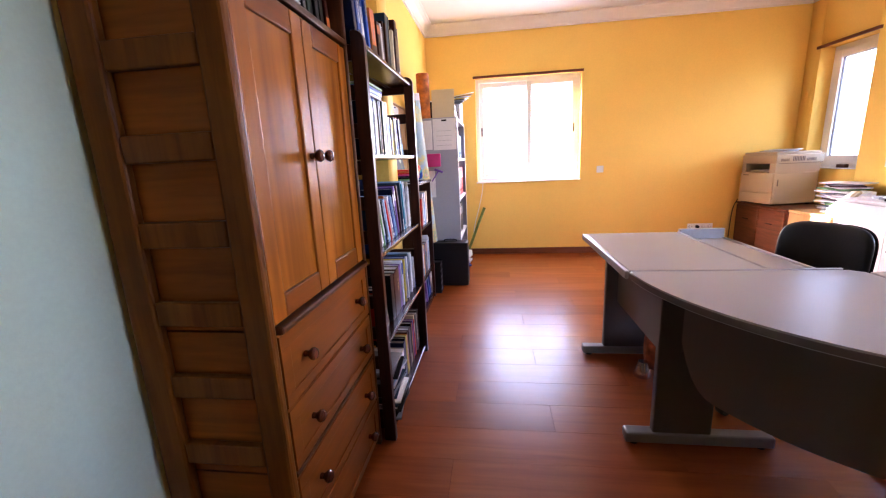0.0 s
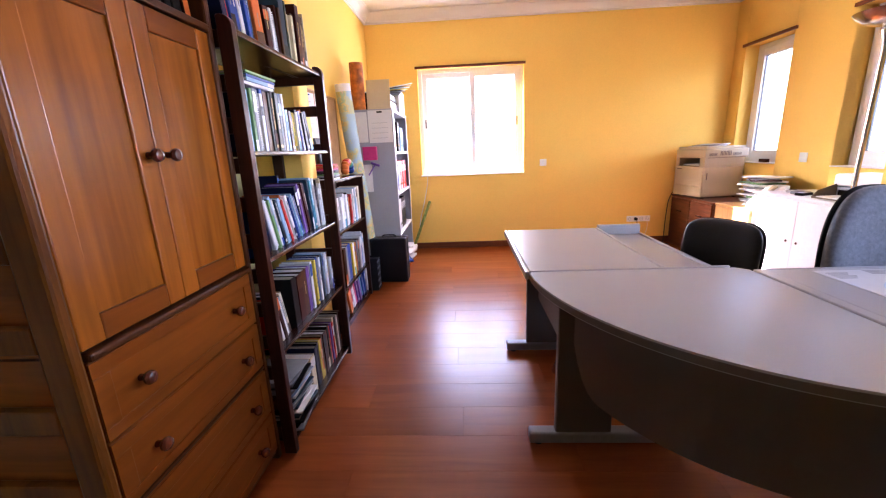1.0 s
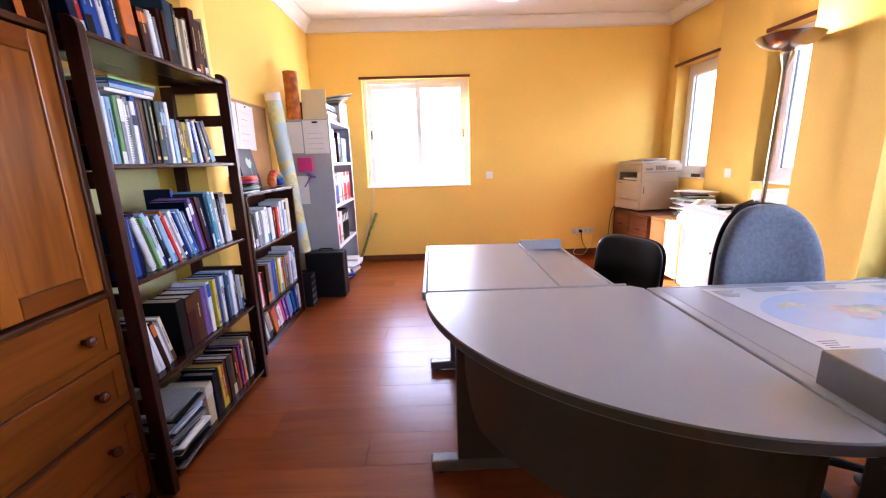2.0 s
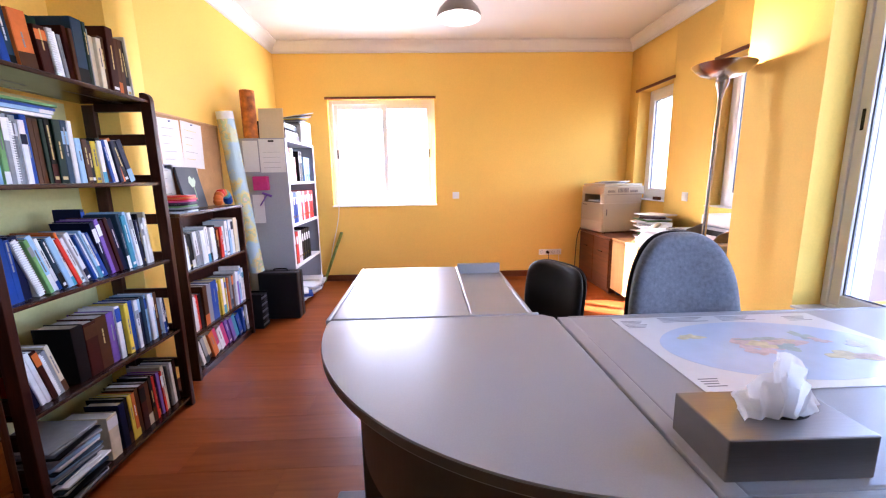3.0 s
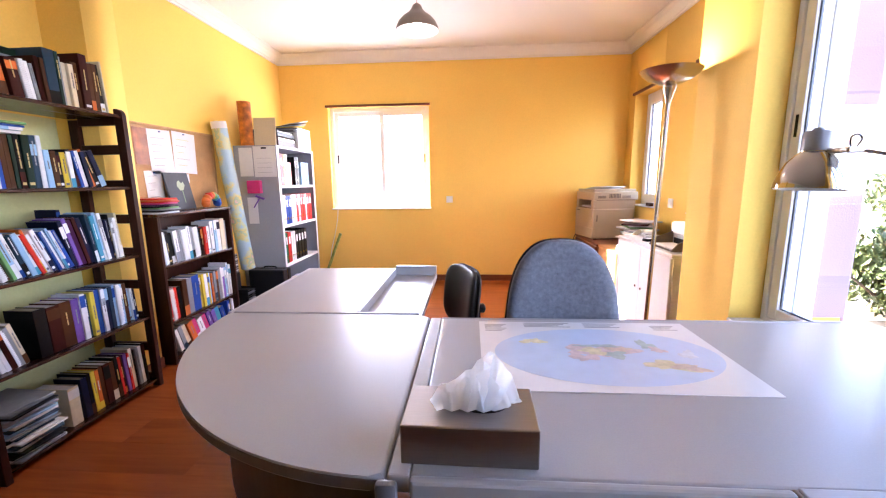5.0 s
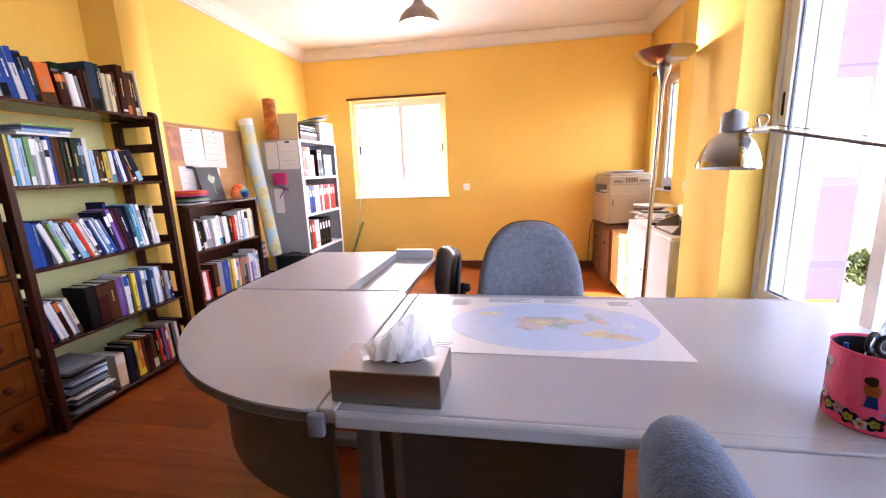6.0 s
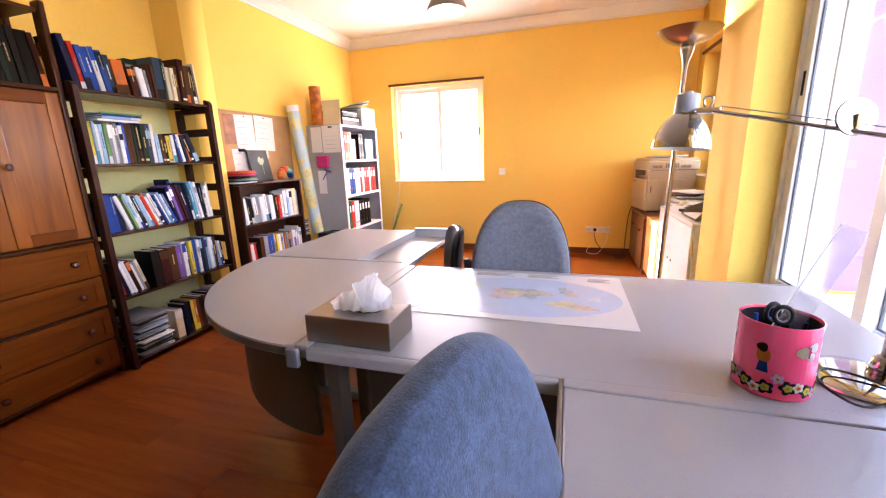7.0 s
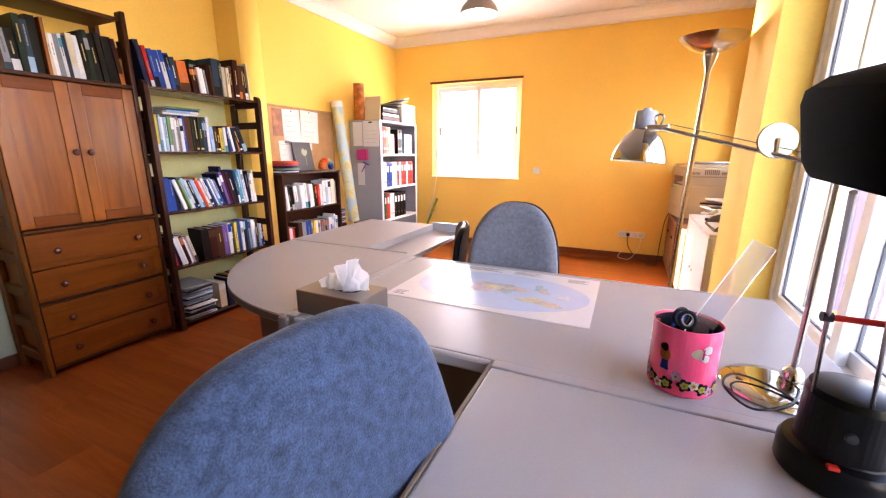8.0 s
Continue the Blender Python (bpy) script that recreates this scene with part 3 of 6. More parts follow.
for a, b in zip(rows, rows[1:]):
    for k in range(4):
        bm.faces.new((a[k], a[(k + 1) % 4], b[(k + 1) % 4], b[k]))
part("edge_band", bm, EDGEBAND, corner_desk, "brown-grey plastic edge band")
foot_leg(corner_desk, 1.574, 0.525, 1.10, 0.632, 0.861)
part("joint_bracket", boxes((1.334, 1.374, 0.744, 0.7635, DT - 0.058, DT - 0.002), bevel=0.008), FOOTBAR, corner_desk, "grey plastic joint cover")

main_desk = thing("main_desk", "long grey laminate desk with a world map on it", "desk")
part("desktop", slab([(1.395, 0.772), (2.832, 0.772), (2.832, 1.590), (1.395, 1.590)], DT - 0.030, DT, 0.006), DESK, main_desk)
part("end_strip", boxes((1.3535, 1.394, 0.765, 1.592, DT - 0.034, DT + 0.002), bevel=0.004), DESKEDGE, main_desk)
part("front_edging", boxes((1.395, 2.045, 0.752, 0.7715, DT - 0.036, DT + 0.001), bevel=0.007), DESKEDGE, main_desk)
part("back_edging", boxes((1.395, 2.832, 1.5905, 1.60, DT - 0.032, DT + 0.001), bevel=0.003), DESKEDGE, main_desk)
part("modesty_panel", boxes((1.50, 2.04, 0.90, 0.918, 0.22, DT - 0.031), bevel=0.003), DESKLEG, main_desk)
for x in (1.44, 2.78):
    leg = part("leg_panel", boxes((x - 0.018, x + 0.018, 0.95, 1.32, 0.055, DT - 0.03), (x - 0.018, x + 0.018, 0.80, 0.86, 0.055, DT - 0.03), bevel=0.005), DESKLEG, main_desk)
    part("foot_bar", boxes((x - 0.028, x + 0.028, 0.79, 1.50, 0.0, 0.055), bevel=0.008), FOOTBAR, leg)

near_desk = thing("near_desk", "grey laminate desk section with a light edge strip", "desk")
part("desktop", slab([(2.052, -0.12), (2.832, -0.12), (2.832, 0.738), (2.052, 0.738)], DT - 0.030, DT, 0.006), DESK, near_desk)
part("joint_strip", boxes((2.052, 2.832, 0.7385, 0.7715, DT - 0.03, DT + 0.003), bevel=0.003), DESKEDGE, near_desk)
part("side_edging", boxes((2.042, 2.0515, -0.12, 0.771, DT - 0.034, DT + 0.001), bevel=0.003), BEIGED, near_desk)
for y in (-0.08, 0.66):
    part("leg_panel", boxes((2.12, 2.75, y - 0.015, y + 0.015, 0.0, DT - 0.031), bevel=0.004), DESKLEG, near_desk)


# ---- wardrobe and bookcase against the west wall ----
XF = -0.475


def knob(parent, x, y, z, mat=KNOBW):
    m = Matrix.Translation((x, y, z)) @ Matrix.Rotation(math.pi / 2, 4, "Y")
    return part("knob", lathe([(0, -0.002), (0.009, -0.002), (0.008, 0.010), (0.011, 0.014), (0.0165, 0.020), (0.018, 0.027), (0.0145, 0.034), (0.006, 0.038), (0, 0.038)], 18, m=m), mat, parent, "turned dark wooden knob")


def ladder(parent, y0, y1, top, xa, xb, rungs, mat, matx, panels=None):
    """A ladder-like side: two posts with rounded tops and the rungs between them."""
    for x, w in ((xa, 0.055), (xb, -0.05)):
        lo, hi = sorted((x, x + w))
        arc = [(hi - 0.034 + 0.034 * math.sin(a * math.pi / 12), top - 0.034 + 0.034 * math.cos(a * math.pi / 12)) for a in range(7)]
        outline = [(lo, 0), (lo, top - 0.004), (lo + 0.004, top)] + arc + [(hi, 0)]
        if x == xa:
            outline = [(lo, 0), (lo, 1.628), (hi, 1.628), (hi, 0)]
        part("post", moved(slab(outline[::-1], 0, y1 - y0, 0.003), Matrix(((1, 0, 0, 0), (0, 0, 1, y0), (0, 1, 0, 0), (0, 0, 0, 1)))), mat, parent)
    for z in rungs:
        part("rung", boxes((xa + 0.056, xb - 0.051, y0 + 0.004, y1 - 0.004, z - 0.027, z + 0.027), bevel=0.004), matx, parent)


ward = thing("wardrobe", "honey-brown pine cupboard with two doors and four drawers", "wardrobe")
WY0, WY1 = 0.790, 1.496
XB = X0 + 0.022
WB, WF = XN + 0.020, -0.526
for y0, y1 in ((WY0, WY0 + 0.028), (WY1 - 0.028, WY1)):
    for lo, hi in ((WB, WB + 0.075), (WF - 0.065, WF + 0.004)):
        # near posts take the lit copy of the stain, far posts the dark one
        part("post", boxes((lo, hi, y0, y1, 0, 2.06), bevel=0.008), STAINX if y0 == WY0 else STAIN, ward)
    for i in range(11):
        z = 0.12 + i * 0.191
        if z < 2.03:
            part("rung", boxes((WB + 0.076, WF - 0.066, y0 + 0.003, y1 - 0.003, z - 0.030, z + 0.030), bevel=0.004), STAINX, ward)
    part("side_panel", boxes((WB + 0.03, WF - 0.03, y0 + 0.0285 if y0 == WY0 else y0 - 0.008, y0 + 0.035 if y0 == WY0 else y0 - 0.0005, 0.07, 1.62)), HONEYX, ward)
part("back_panel", boxes((WB, WB + 0.008, WY0 + 0.029, WY1 - 0.029, 0.07, 1.62)), HONEY, ward)
part("top_board", boxes((WB + 0.010, WF + 0.008, WY0 + 0.0285, WY1 - 0.0285, 1.622, 1.644), bevel=0.004), STAINY, ward)
part("bottom_board", boxes((WB + 0.010, WF - 0.005, WY0 + 0.0285, WY1 - 0.0285, 0.035, 0.053), bevel=0.003), STAINY, ward)
part("middle_board", boxes((WB + 0.010, WF + 0.018, WY0 + 0.0285, WY1 - 0.0285, 0.822, 0.842), bevel=0.007), STAINY, ward)
part("drawer_rail", boxes((WB + 0.010, WF + 0.004, WY0 + 0.0285, WY1 - 0.0285, 0.424, 0.436), bevel=0.003), STAINY, ward)
part("top_rail", boxes((WB + 0.05, WF - 0.02, WY0 + 0.0285, WY1 - 0.0285, 2.005, 2.025), bevel=0.003), STAINY, ward)
part("back_rail", boxes((WB + 0.012, WB + 0.03, WY0 + 0.0285, WY1 - 0.0285, 1.70, 1.76), bevel=0.003), STAINY, ward)
mid = (WY0 + WY1) / 2
for y0, y1, ky in ((WY0 + 0.031, mid - 0.0015, mid - 0.030), (mid + 0.0015, WY1 - 0.031, mid + 0.038)):
    z0, z1, st = 0.846, 1.618, 0.060
    door = part("door", boxes((WF - 0.020, WF, y0, y0 + st, z0, z1), (WF - 0.020, WF, y1 - st, y1, z0, z1), bevel=0.004), HONEY, ward)
    for a, b in ((z0, z0 + 0.062), (z1 - 0.062, z1)):
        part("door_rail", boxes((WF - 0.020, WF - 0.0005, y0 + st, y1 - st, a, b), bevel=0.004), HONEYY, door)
    part("door_panel", boxes((WF - 0.014, WF - 0.008, y0 + st - 0.004, y1 - st + 0.004, z0 + 0.058, z1 - 0.058)), HONEY, door)
    knob(door, WF, ky, 1.243)
for z0, z1 in ((0.622, 0.818), (0.440, 0.617), (0.234, 0.420), (0.056, 0.229)):
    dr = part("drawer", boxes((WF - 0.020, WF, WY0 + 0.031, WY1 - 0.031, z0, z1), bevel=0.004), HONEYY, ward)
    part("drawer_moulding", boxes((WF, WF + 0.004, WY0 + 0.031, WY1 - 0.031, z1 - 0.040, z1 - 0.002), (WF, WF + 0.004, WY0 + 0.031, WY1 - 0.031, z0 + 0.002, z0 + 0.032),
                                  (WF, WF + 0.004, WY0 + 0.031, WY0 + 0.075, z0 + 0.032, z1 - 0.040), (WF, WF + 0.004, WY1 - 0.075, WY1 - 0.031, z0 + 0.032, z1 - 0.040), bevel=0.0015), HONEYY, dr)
    for ky in (WY0 + 0.148, WY1 - 0.149):
        knob(dr, WF, ky, (z0 + z1) / 2 - 0.004)
part("divider", boxes((WB + 0.05, WF - 0.03, 1.092, 1.108, 1.6445, 1.93), bevel=0.003), HONEY, ward, "upright honey pine divider")

case = thing("bookcase", "dark mahogany open bookcase with ladder sides, full of books", "bookcase")
BY0, BY1 = 1.500, 2.382
SHELF = (0.055, 0.462, 0.850, 1.250, 1.650)
RUNGS = [0.10 + 0.1375 * i for i in range(12)]
ladder(case, BY0, BY0 + 0.030, 1.684, XB, XF + 0.012, RUNGS, DARK, DARK)
ladder(case, BY1 - 0.030, BY1, 1.684, XB, XF + 0.012, [0.06, 0.26, 0.46, 0.66, 0.86, 1.06, 1.26, 1.46, 1.622], DARK, DARK)
for z in SHELF:
    part("shelf", boxes((XB + 0.004, XF + 0.004, BY0 + 0.0305, BY1 - 0.0305, z - 0.018, z), bevel=0.004), DARKY, case)

low = thing("low_bookcase", "low dark mahogany bookcase packed with books and leaflets", "bookcase")
LY0, LY1, LF = 2.632, 3.450, -0.570
LSH = (0.055, 0.300, 0.705)
for y0, y1 in ((LY0, LY0 + 0.024), (LY1 - 0.024, LY1)):
    part("side", boxes((XB, LF, y0, y1, 0, 1.043), bevel=0.003), DARK, low)
part("top", boxes((XB, LF + 0.008, LY0 - 0.004, LY1 + 0.004, 1.0435, 1.063), bevel=0.003), DARKY, low)
part("back", boxes((XB, XB + 0.006, LY0 + 0.0245, LY1 - 0.0245, 0.03, 1.043)), DARK, low)
part("plinth", boxes((LF - 0.03, LF - 0.012, LY0 + 0.0245, LY1 - 0.0245, 0.0, 0.036)), DARKY, low)
for z in LSH:
    part("shelf", boxes((XB + 0.007, LF - 0.004, LY0 + 0.0245, LY1 - 0.0245, z - 0.018, z), bevel=0.003), DARKY, low)

grey = thing("steel_shelving", "grey steel shelving unit full of ring binders", "shelf")
GY0, GY1, GF, GB, GT = 3.96, 4.86, -0.365, -0.80, 1.62
GSH = (0.06, 0.43, 0.832, 1.232)
for y0, y1 in ((GY0, GY0 + 0.012), (GY1 - 0.012, GY1)):
    part("side", boxes((GB, GF, y0, y1, 0, GT), bevel=0.002), GREYMET, grey)
part("back", boxes((GB, GB + 0.006, GY0 + 0.0125, GY1 - 0.0125, 0.02, GT)), GREYMET, grey)
for z in (*GSH, GT):
    part("shelf", boxes((GB + 0.007, GF - 0.004, GY0 + 0.0125, GY1 - 0.0125, z - 0.025, z), bevel=0.002), WHITEMET if z != GT else GREYMET, grey)
for y in (GY0 + 0.0125, GY1 - 0.0425):
    part("front_post", boxes((GF - 0.003, GF, y, y + 0.030, 0.0, GT), bevel=0.001), WHITEMET, grey)


# ---- chairs ----
def star_base(parent, mat, caster):
    for k in range(5):
        a = 2 * math.pi * k / 5 + 0.3
        c, s = math.cos(a), math.sin(a)
        leg = part("base_leg", rod((0.03 * c, 0.03 * s, 0.115), (0.29 * c, 0.29 * s, 0.075), 0.022, 0.015, 10), mat, parent)
        w = moved(lathe([(0, -0.02), (0.024, -0.02), (0.027, -0.012), (0.027, 0.012), (0.024, 0.02), (0, 0.02)], 16), Matrix.Translation((0.285 * c, 0.285 * s, 0.027)) @ Matrix.Rotation(a, 4, "Z") @ Matrix.Rotation(math.pi / 2, 4, "X"))
        part("castor", w, caster, leg)
    part("gas_column", rod((0, 0, 0.10), (0, 0, 0.44), 0.028, 0.022, 18), mat, parent)


def office_chair(name, label, at, turn, back_w, back_h, back_z, fabric, seat_z=0.47, thick=0.075, back_off=-0.16, shell=True, seat=True, top=1.0, power=2.6, taper=0.15, tip=6, bow=0.035):
    """Faces +y; the backrest stands at y = back_off."""
    t = thing(name, label, "chair", at, turn=turn)
    star_base(t, BLACKP, BLACKP)
    if seat:
        part("seat", moved(cushion(0.45, 0.43, 0.075, 3.2), pose(0, 0.275 + back_off, seat_z) @ pose(0, -0.215, 0, -90) @ pose(0, 0, 0)), fabric, t)
        part("seat_plate", boxes((-0.10, 0.10, 0.17 + back_off, 0.37 + back_off, seat_z - 0.066, seat_z - 0.04), bevel=0.006), BLACKP, t)
    tilt = pose(0, back_off, back_z, tip)
    part("backrest", moved(cushion(back_w, back_h, thick, power, top, bow=bow, taper=taper, n=56, rings=10), tilt), fabric, t)
    if shell:
        part("back_shell", moved(cushion(back_w * 1.015, back_h * 1.008, 0.030, power, top, bow=0.035, taper=taper, n=56), tilt @ pose(0, -thick * 0.42, 0)), BLACKP, t, "black plastic back shell")
    part("back_bar", sweep([(0, 0.20 + back_off, seat_z - 0.055), (0, -0.02 + back_off, seat_z - 0.06), (0, -0.085 + back_off, seat_z + 0.02), (0, -0.075 + back_off, back_z + back_h * 0.4)], 0.016), BLACKP, t)
    part("back_knob", moved(lathe([(0, 0), (0.022, 0), (0.024, 0.02), (0.016, 0.028), (0, 0.028)], 14), pose(0, -0.09 + back_off, back_z + back_h * 0.3, 90)), BLACKP, t)
    return t


office_chair("office_chair", "swivel chair with a tall grey fabric back", (1.857, 1.49, 0), 180, 0.420, 0.52, 0.512, FABRIC, top=0.92, power=2.7, taper=0.28)
office_chair("office_chair", "blue fabric swivel chair turned beside the desk", (2.141, 0.244, 0), -95.7, 0.552, 0.53, 0.502, FABRICB, top=1.10, power=3.02, taper=0.223, back_off=-0.115, shell=False, thick=0.097, tip=13, bow=0.023)
office_chair("task_chair", "small black leatherette task chair with a low curved back", (1.295, 1.895, 0), 112, 0.370, 0.30, 0.560, LEATHER, seat_z=0.44, thick=0.048, power=4.0, taper=0.0, back_off=-0.18)

# ---- books ----
rng = random.Random(11)


SPINE_TONES = {"w": "blrsnq", "l": "wbq", "b": "wlk", "n": "wlb", "k": "wmsB", "s": "wkt", "r": "wky", "o": "wyB", "y": "wbk", "t": "wlk", "c": "Bmw", "B": "coy", "m": "kBo", "p": "wu"}


def book(x, y, z, th, h, d, code, lean=0.0, flat=False, style="book", label=None, turn=0.0):
    """A book with its spine towards +x (or lying flat), spine foot at x, y, z."""
    names = {"n": "navy", "b": "blue", "l": "light blue", "t": "slate blue", "w": "white", "g": "green", "d": "dark green", "k": "black", "r": "red", "m": "maroon", "o": "orange",
             "y": "yellow", "p": "purple", "P": "pink", "s": "grey", "c": "cream", "B": "brown", "u": "plum", "e": "bright green", "q": "teal"}
    bd = 0.0018 if th < 0.02 else 0.0026
    rows = [(-d, 0, -th / 2, -th / 2 + bd, 0, h), (-d, 0, th / 2 - bd, th / 2, 0, h), (-bd, 0.0012, -th / 2 + bd, th / 2 - bd, 0, h)]
    ob = new("book", mesh_of("book", boxes(*rows), COLOUR[code], smooth=False))
    ob.matrix_world = pose(x, y, z + 0.0005, 90, 0, turn) @ pose(0, 0, 0, 0, 0, 0) if flat else pose(x, y, z + 0.0005 + abs(th / 2 * math.sin(radians(lean))), lean, 0, turn)
    tagged(ob, label or f"{names[code]} {'book lying flat on other books' if flat else 'book upright on the shelf' if abs(lean) < 3 else 'book leaning on its neighbour'}", "book", "books on the shelves")
    part("page_block", boxes((-d + 0.004, -bd - 0.0005, -th / 2 + bd + 0.0003, th / 2 - bd - 0.0003, 0.004, h - 0.004)), PAPERC if rng.random() < 0.5 else PAPER, ob)
    if style == "book" and th > 0.009 and rng.random() < 0.45:
        tone = rng.choice(SPINE_TONES[code] if code in SPINE_TONES else "wsk")
        lo = rng.choice((0.0, 0.0, 0.62, 0.7))
        part("spine_band", boxes((0.0013, 0.00165, -th / 2, th / 2, h * lo + 0.0005, h * (lo + rng.uniform(0.16, 0.34)))), COLOUR[tone], ob)
    if style == "spiral":
        bm = boxes((-0.0050, -0.0035, -th / 2 - 0.0015, th / 2 + 0.0015, 0.010, h - 0.010))
        k = 0.012
        while k < h - 0.01:
            box(bm, -0.006, 0.004, -th / 2 - 0.002, th / 2 + 0.002, k, k + 0.003)
            k += 0.0085
        part("spiral_binding", bm, WHITEMET, ob)
    elif th > 0.012 and rng.random() < 0.5:
        bar = INK if code in "wlycsPg" else (GOLD if code in "kmdB" else COLOUR["s"] if rng.random() < 0.6 else PAPER)
        a = rng.uniform(0.35, 0.55) * h
        w = min(0.006, th * rng.uniform(0.16, 0.26))
        words, end = [], a + h * rng.uniform(0.2, 0.36)
        while a < end:
            word = rng.uniform(0.010, 0.045)
            words.append((0.0014, 0.0018, -w / 2, w / 2, a, a + word))
            a += word + 0.003
        part("spine_title", moved(boxes(*words), pose(0.0003, 0, 0)), bar, ob)
        if rng.random() < 0.3:
            part("spine_mark", boxes((0.0014, 0.0018, -th * 0.33, th * 0.33, h * 0.06, h * 0.06 + 0.012)), bar if rng.random() < 0.6 else PAPER, ob)
    return ob


def row_of(x, y0, y1, z, groups, d=0.17):
    """groups: (codes, lean, height from, height to, relative thickness)."""
    plan = []
    for codes, lean, h0, h1, rel in groups:
        for c in codes:
            plan.append((c, lean, rng.uniform(h0, h1), rng.uniform(0.75, 1.35) * rel))
    room = sum(p[3] / math.cos(radians(p[1])) for p in plan)
    extra = sum(max(0.0, groups[i][2] * math.sin(radians(abs(groups[i][1])))) * 0.0 for i in range(len(groups)))
    k = (y1 - y0 - extra) / room
    y = y0
    for c, lean, h, th in plan:
        th *= k
        step = th / math.cos(radians(lean))
        st = "spiral" if c == "w" and rng.random() < 0.18 else "book"
        book(x - rng.uniform(0.0, 0.018), y + step / 2, z, th * 0.97, h, d * rng.uniform(0.85, 1.0), c, lean, style=st)
        y += step


BX = XF - 0.028
# top of the bookcase
book(BX, 1.555, 1.65, 0.030, 0.265, 0.17, "n", 9, label="large navy book leaning at the end of the shelf")
row_of(BX, 1.585, 1.835, 1.65, [("r", 8, 0.24, 0.245, 0.6), ("bbwb", 8, 0.215, 0.24, 0.9), ("t", 6, 0.20, 0.21, 0.8), ("o", 6, 0.19, 0.2, 1.3)])
book(BX, 1.872, 1.65, 0.046, 0.165, 0.17, "m", 6, label="thick brown-red book leaning on a row")
row_of(BX, 1.905, 2.095, 1.65, [("wkws", 6, 0.165, 0.19, 0.7), ("mB", 3, 0.20, 0.215, 0.7), ("t", 1, 0.25, 0.255, 1.6), ("d", 1, 0.25, 0.255, 0.6), ("s", 1, 0.23, 0.235, 0.5)])
row_of(BX, 2.098, 2.318, 1.65, [("cc", 1, 0.205, 0.22, 0.9), ("B", 1, 0.225, 0.23, 0.9), ("m", 0, 0.275, 0.28, 1.6), ("BB", 0, 0.245, 0.25, 1.1), ("k", 4, 0.25, 0.255, 0.9)])
book(BX - 0.14, 1.985, 1.65, 0.10, 0.245, 0.12, "d", 0, label="thick dark green volume standing behind the others")
book(BX - 0.02, 2.336, 1.65, 0.010, 0.275, 0.17, "c", 3, label="cream folder leaning at the end of the shelf")
# second shelf
row_of(BX, 1.540, 1.930, 1.25, [("nylwlgswsw", 0, 0.215, 0.235, 0.8), ("bBBdk", 1, 0.225, 0.24, 1.0), ("dtw", 0, 0.235, 0.245, 1.2)])
row_of(BX, 1.936, 2.245, 1.25, [("lBkyw", 2, 0.165, 0.19, 0.9), ("kbwn", 10, 0.17, 0.19, 0.8), ("okn", 18, 0.175, 0.21, 1.0)])
for i, (c, th, d, h) in enumerate((("w", 0.012, 0.16, 0.235), ("l", 0.014, 0.17, 0.22), ("b", 0.010, 0.17, 0.23), ("g", 0.009, 0.16, 0.24))):
    book(BX - 0.01, 1.62 + 0.01 * i + 0.235, 1.25 + 0.241 + 0.0145 * i + th / 2, th, h, d, c, flat=True)
# third shelf
row_of(BX, 1.540, 1.655, 0.85, [("bbbn", 3, 0.215, 0.23, 1.2)])
row_of(BX, 1.668, 2.282, 0.85, [("wBglwtlw", 17, 0.20, 0.235, 0.9), ("rowwnbwlwb", 20, 0.20, 0.235, 0.75), ("npumn", 13, 0.235, 0.255, 1.0), ("tqlw", 8, 0.25, 0.27, 1.0), ("nkwwc", 4, 0.20, 0.275, 0.7)])
book(BX - 0.15, 2.08, 0.85, 0.02, 0.285, 0.12, "n", 0, label="tall navy book standing behind the others")
# fourth shelf
row_of(BX, 1.545, 1.72, 0.462, [("rn", 9, 0.215, 0.235, 1.3), ("wwmwsc", 14, 0.19, 0.22, 0.8)])
row_of(BX, 1.760, 2.320, 0.462, [("kmB", 1, 0.22, 0.23, 2.0), ("pwt", 1, 0.225, 0.245, 1.4), ("yb", 1, 0.235, 0.245, 1.2), ("wntlwlB", 1, 0.225, 0.25, 1.0), ("lwn", 3, 0.17, 0.2, 0.7)])
# bottom shelf
row_of(BX, 1.915, 2.335, 0.055, [("nky", 2, 0.215, 0.235, 1.1), ("oBmB", 2, 0.22, 0.24, 1.2), ("krmprckswk", 3, 0.225, 0.25, 0.8)])
book(BX, 1.865, 0.055, 0.055, 0.20, 0.19, "c", 0, label="cream cardboard slipcase beside a paper stack")
heap = thing("magazine_stack", "tall uneven stack of magazines and loose papers", "magazines", (BX - 0.10, 1.660, 0.0555))
z = 0.0
for i in range(26):
    th = rng.uniform(0.005, 0.014)
    w, dd = rng.uniform(0.19, 0.215), rng.uniform(0.24, 0.285)
    ox, oy = rng.uniform(-0.012, 0.018), rng.uniform(-0.012, 0.014)
    bm = slab([(-dd / 2, -w / 2), (dd / 2, -w / 2), (dd / 2, w / 2), (-dd / 2, w / 2)], z, z + th - 0.0006)
    part("magazine", moved(bm, pose(ox, oy, 0, 0, 0, rng.uniform(-7, 7))), PAPER if rng.random() < 0.35 else COLOUR[rng.choice("ssltcsk")], heap)
    z += th

# open top of the wardrobe
HX = WF - 0.035
row_of(HX, WY0 + 0.034, 1.088, 1.645, [("kk", 1, 0.27, 0.31, 1.5), ("B", 2, 0.20, 0.21, 1.2), ("sk", 3, 0.19, 0.21, 1.0), ("dtk", 1, 0.25, 0.29, 1.3)], d=0.20)
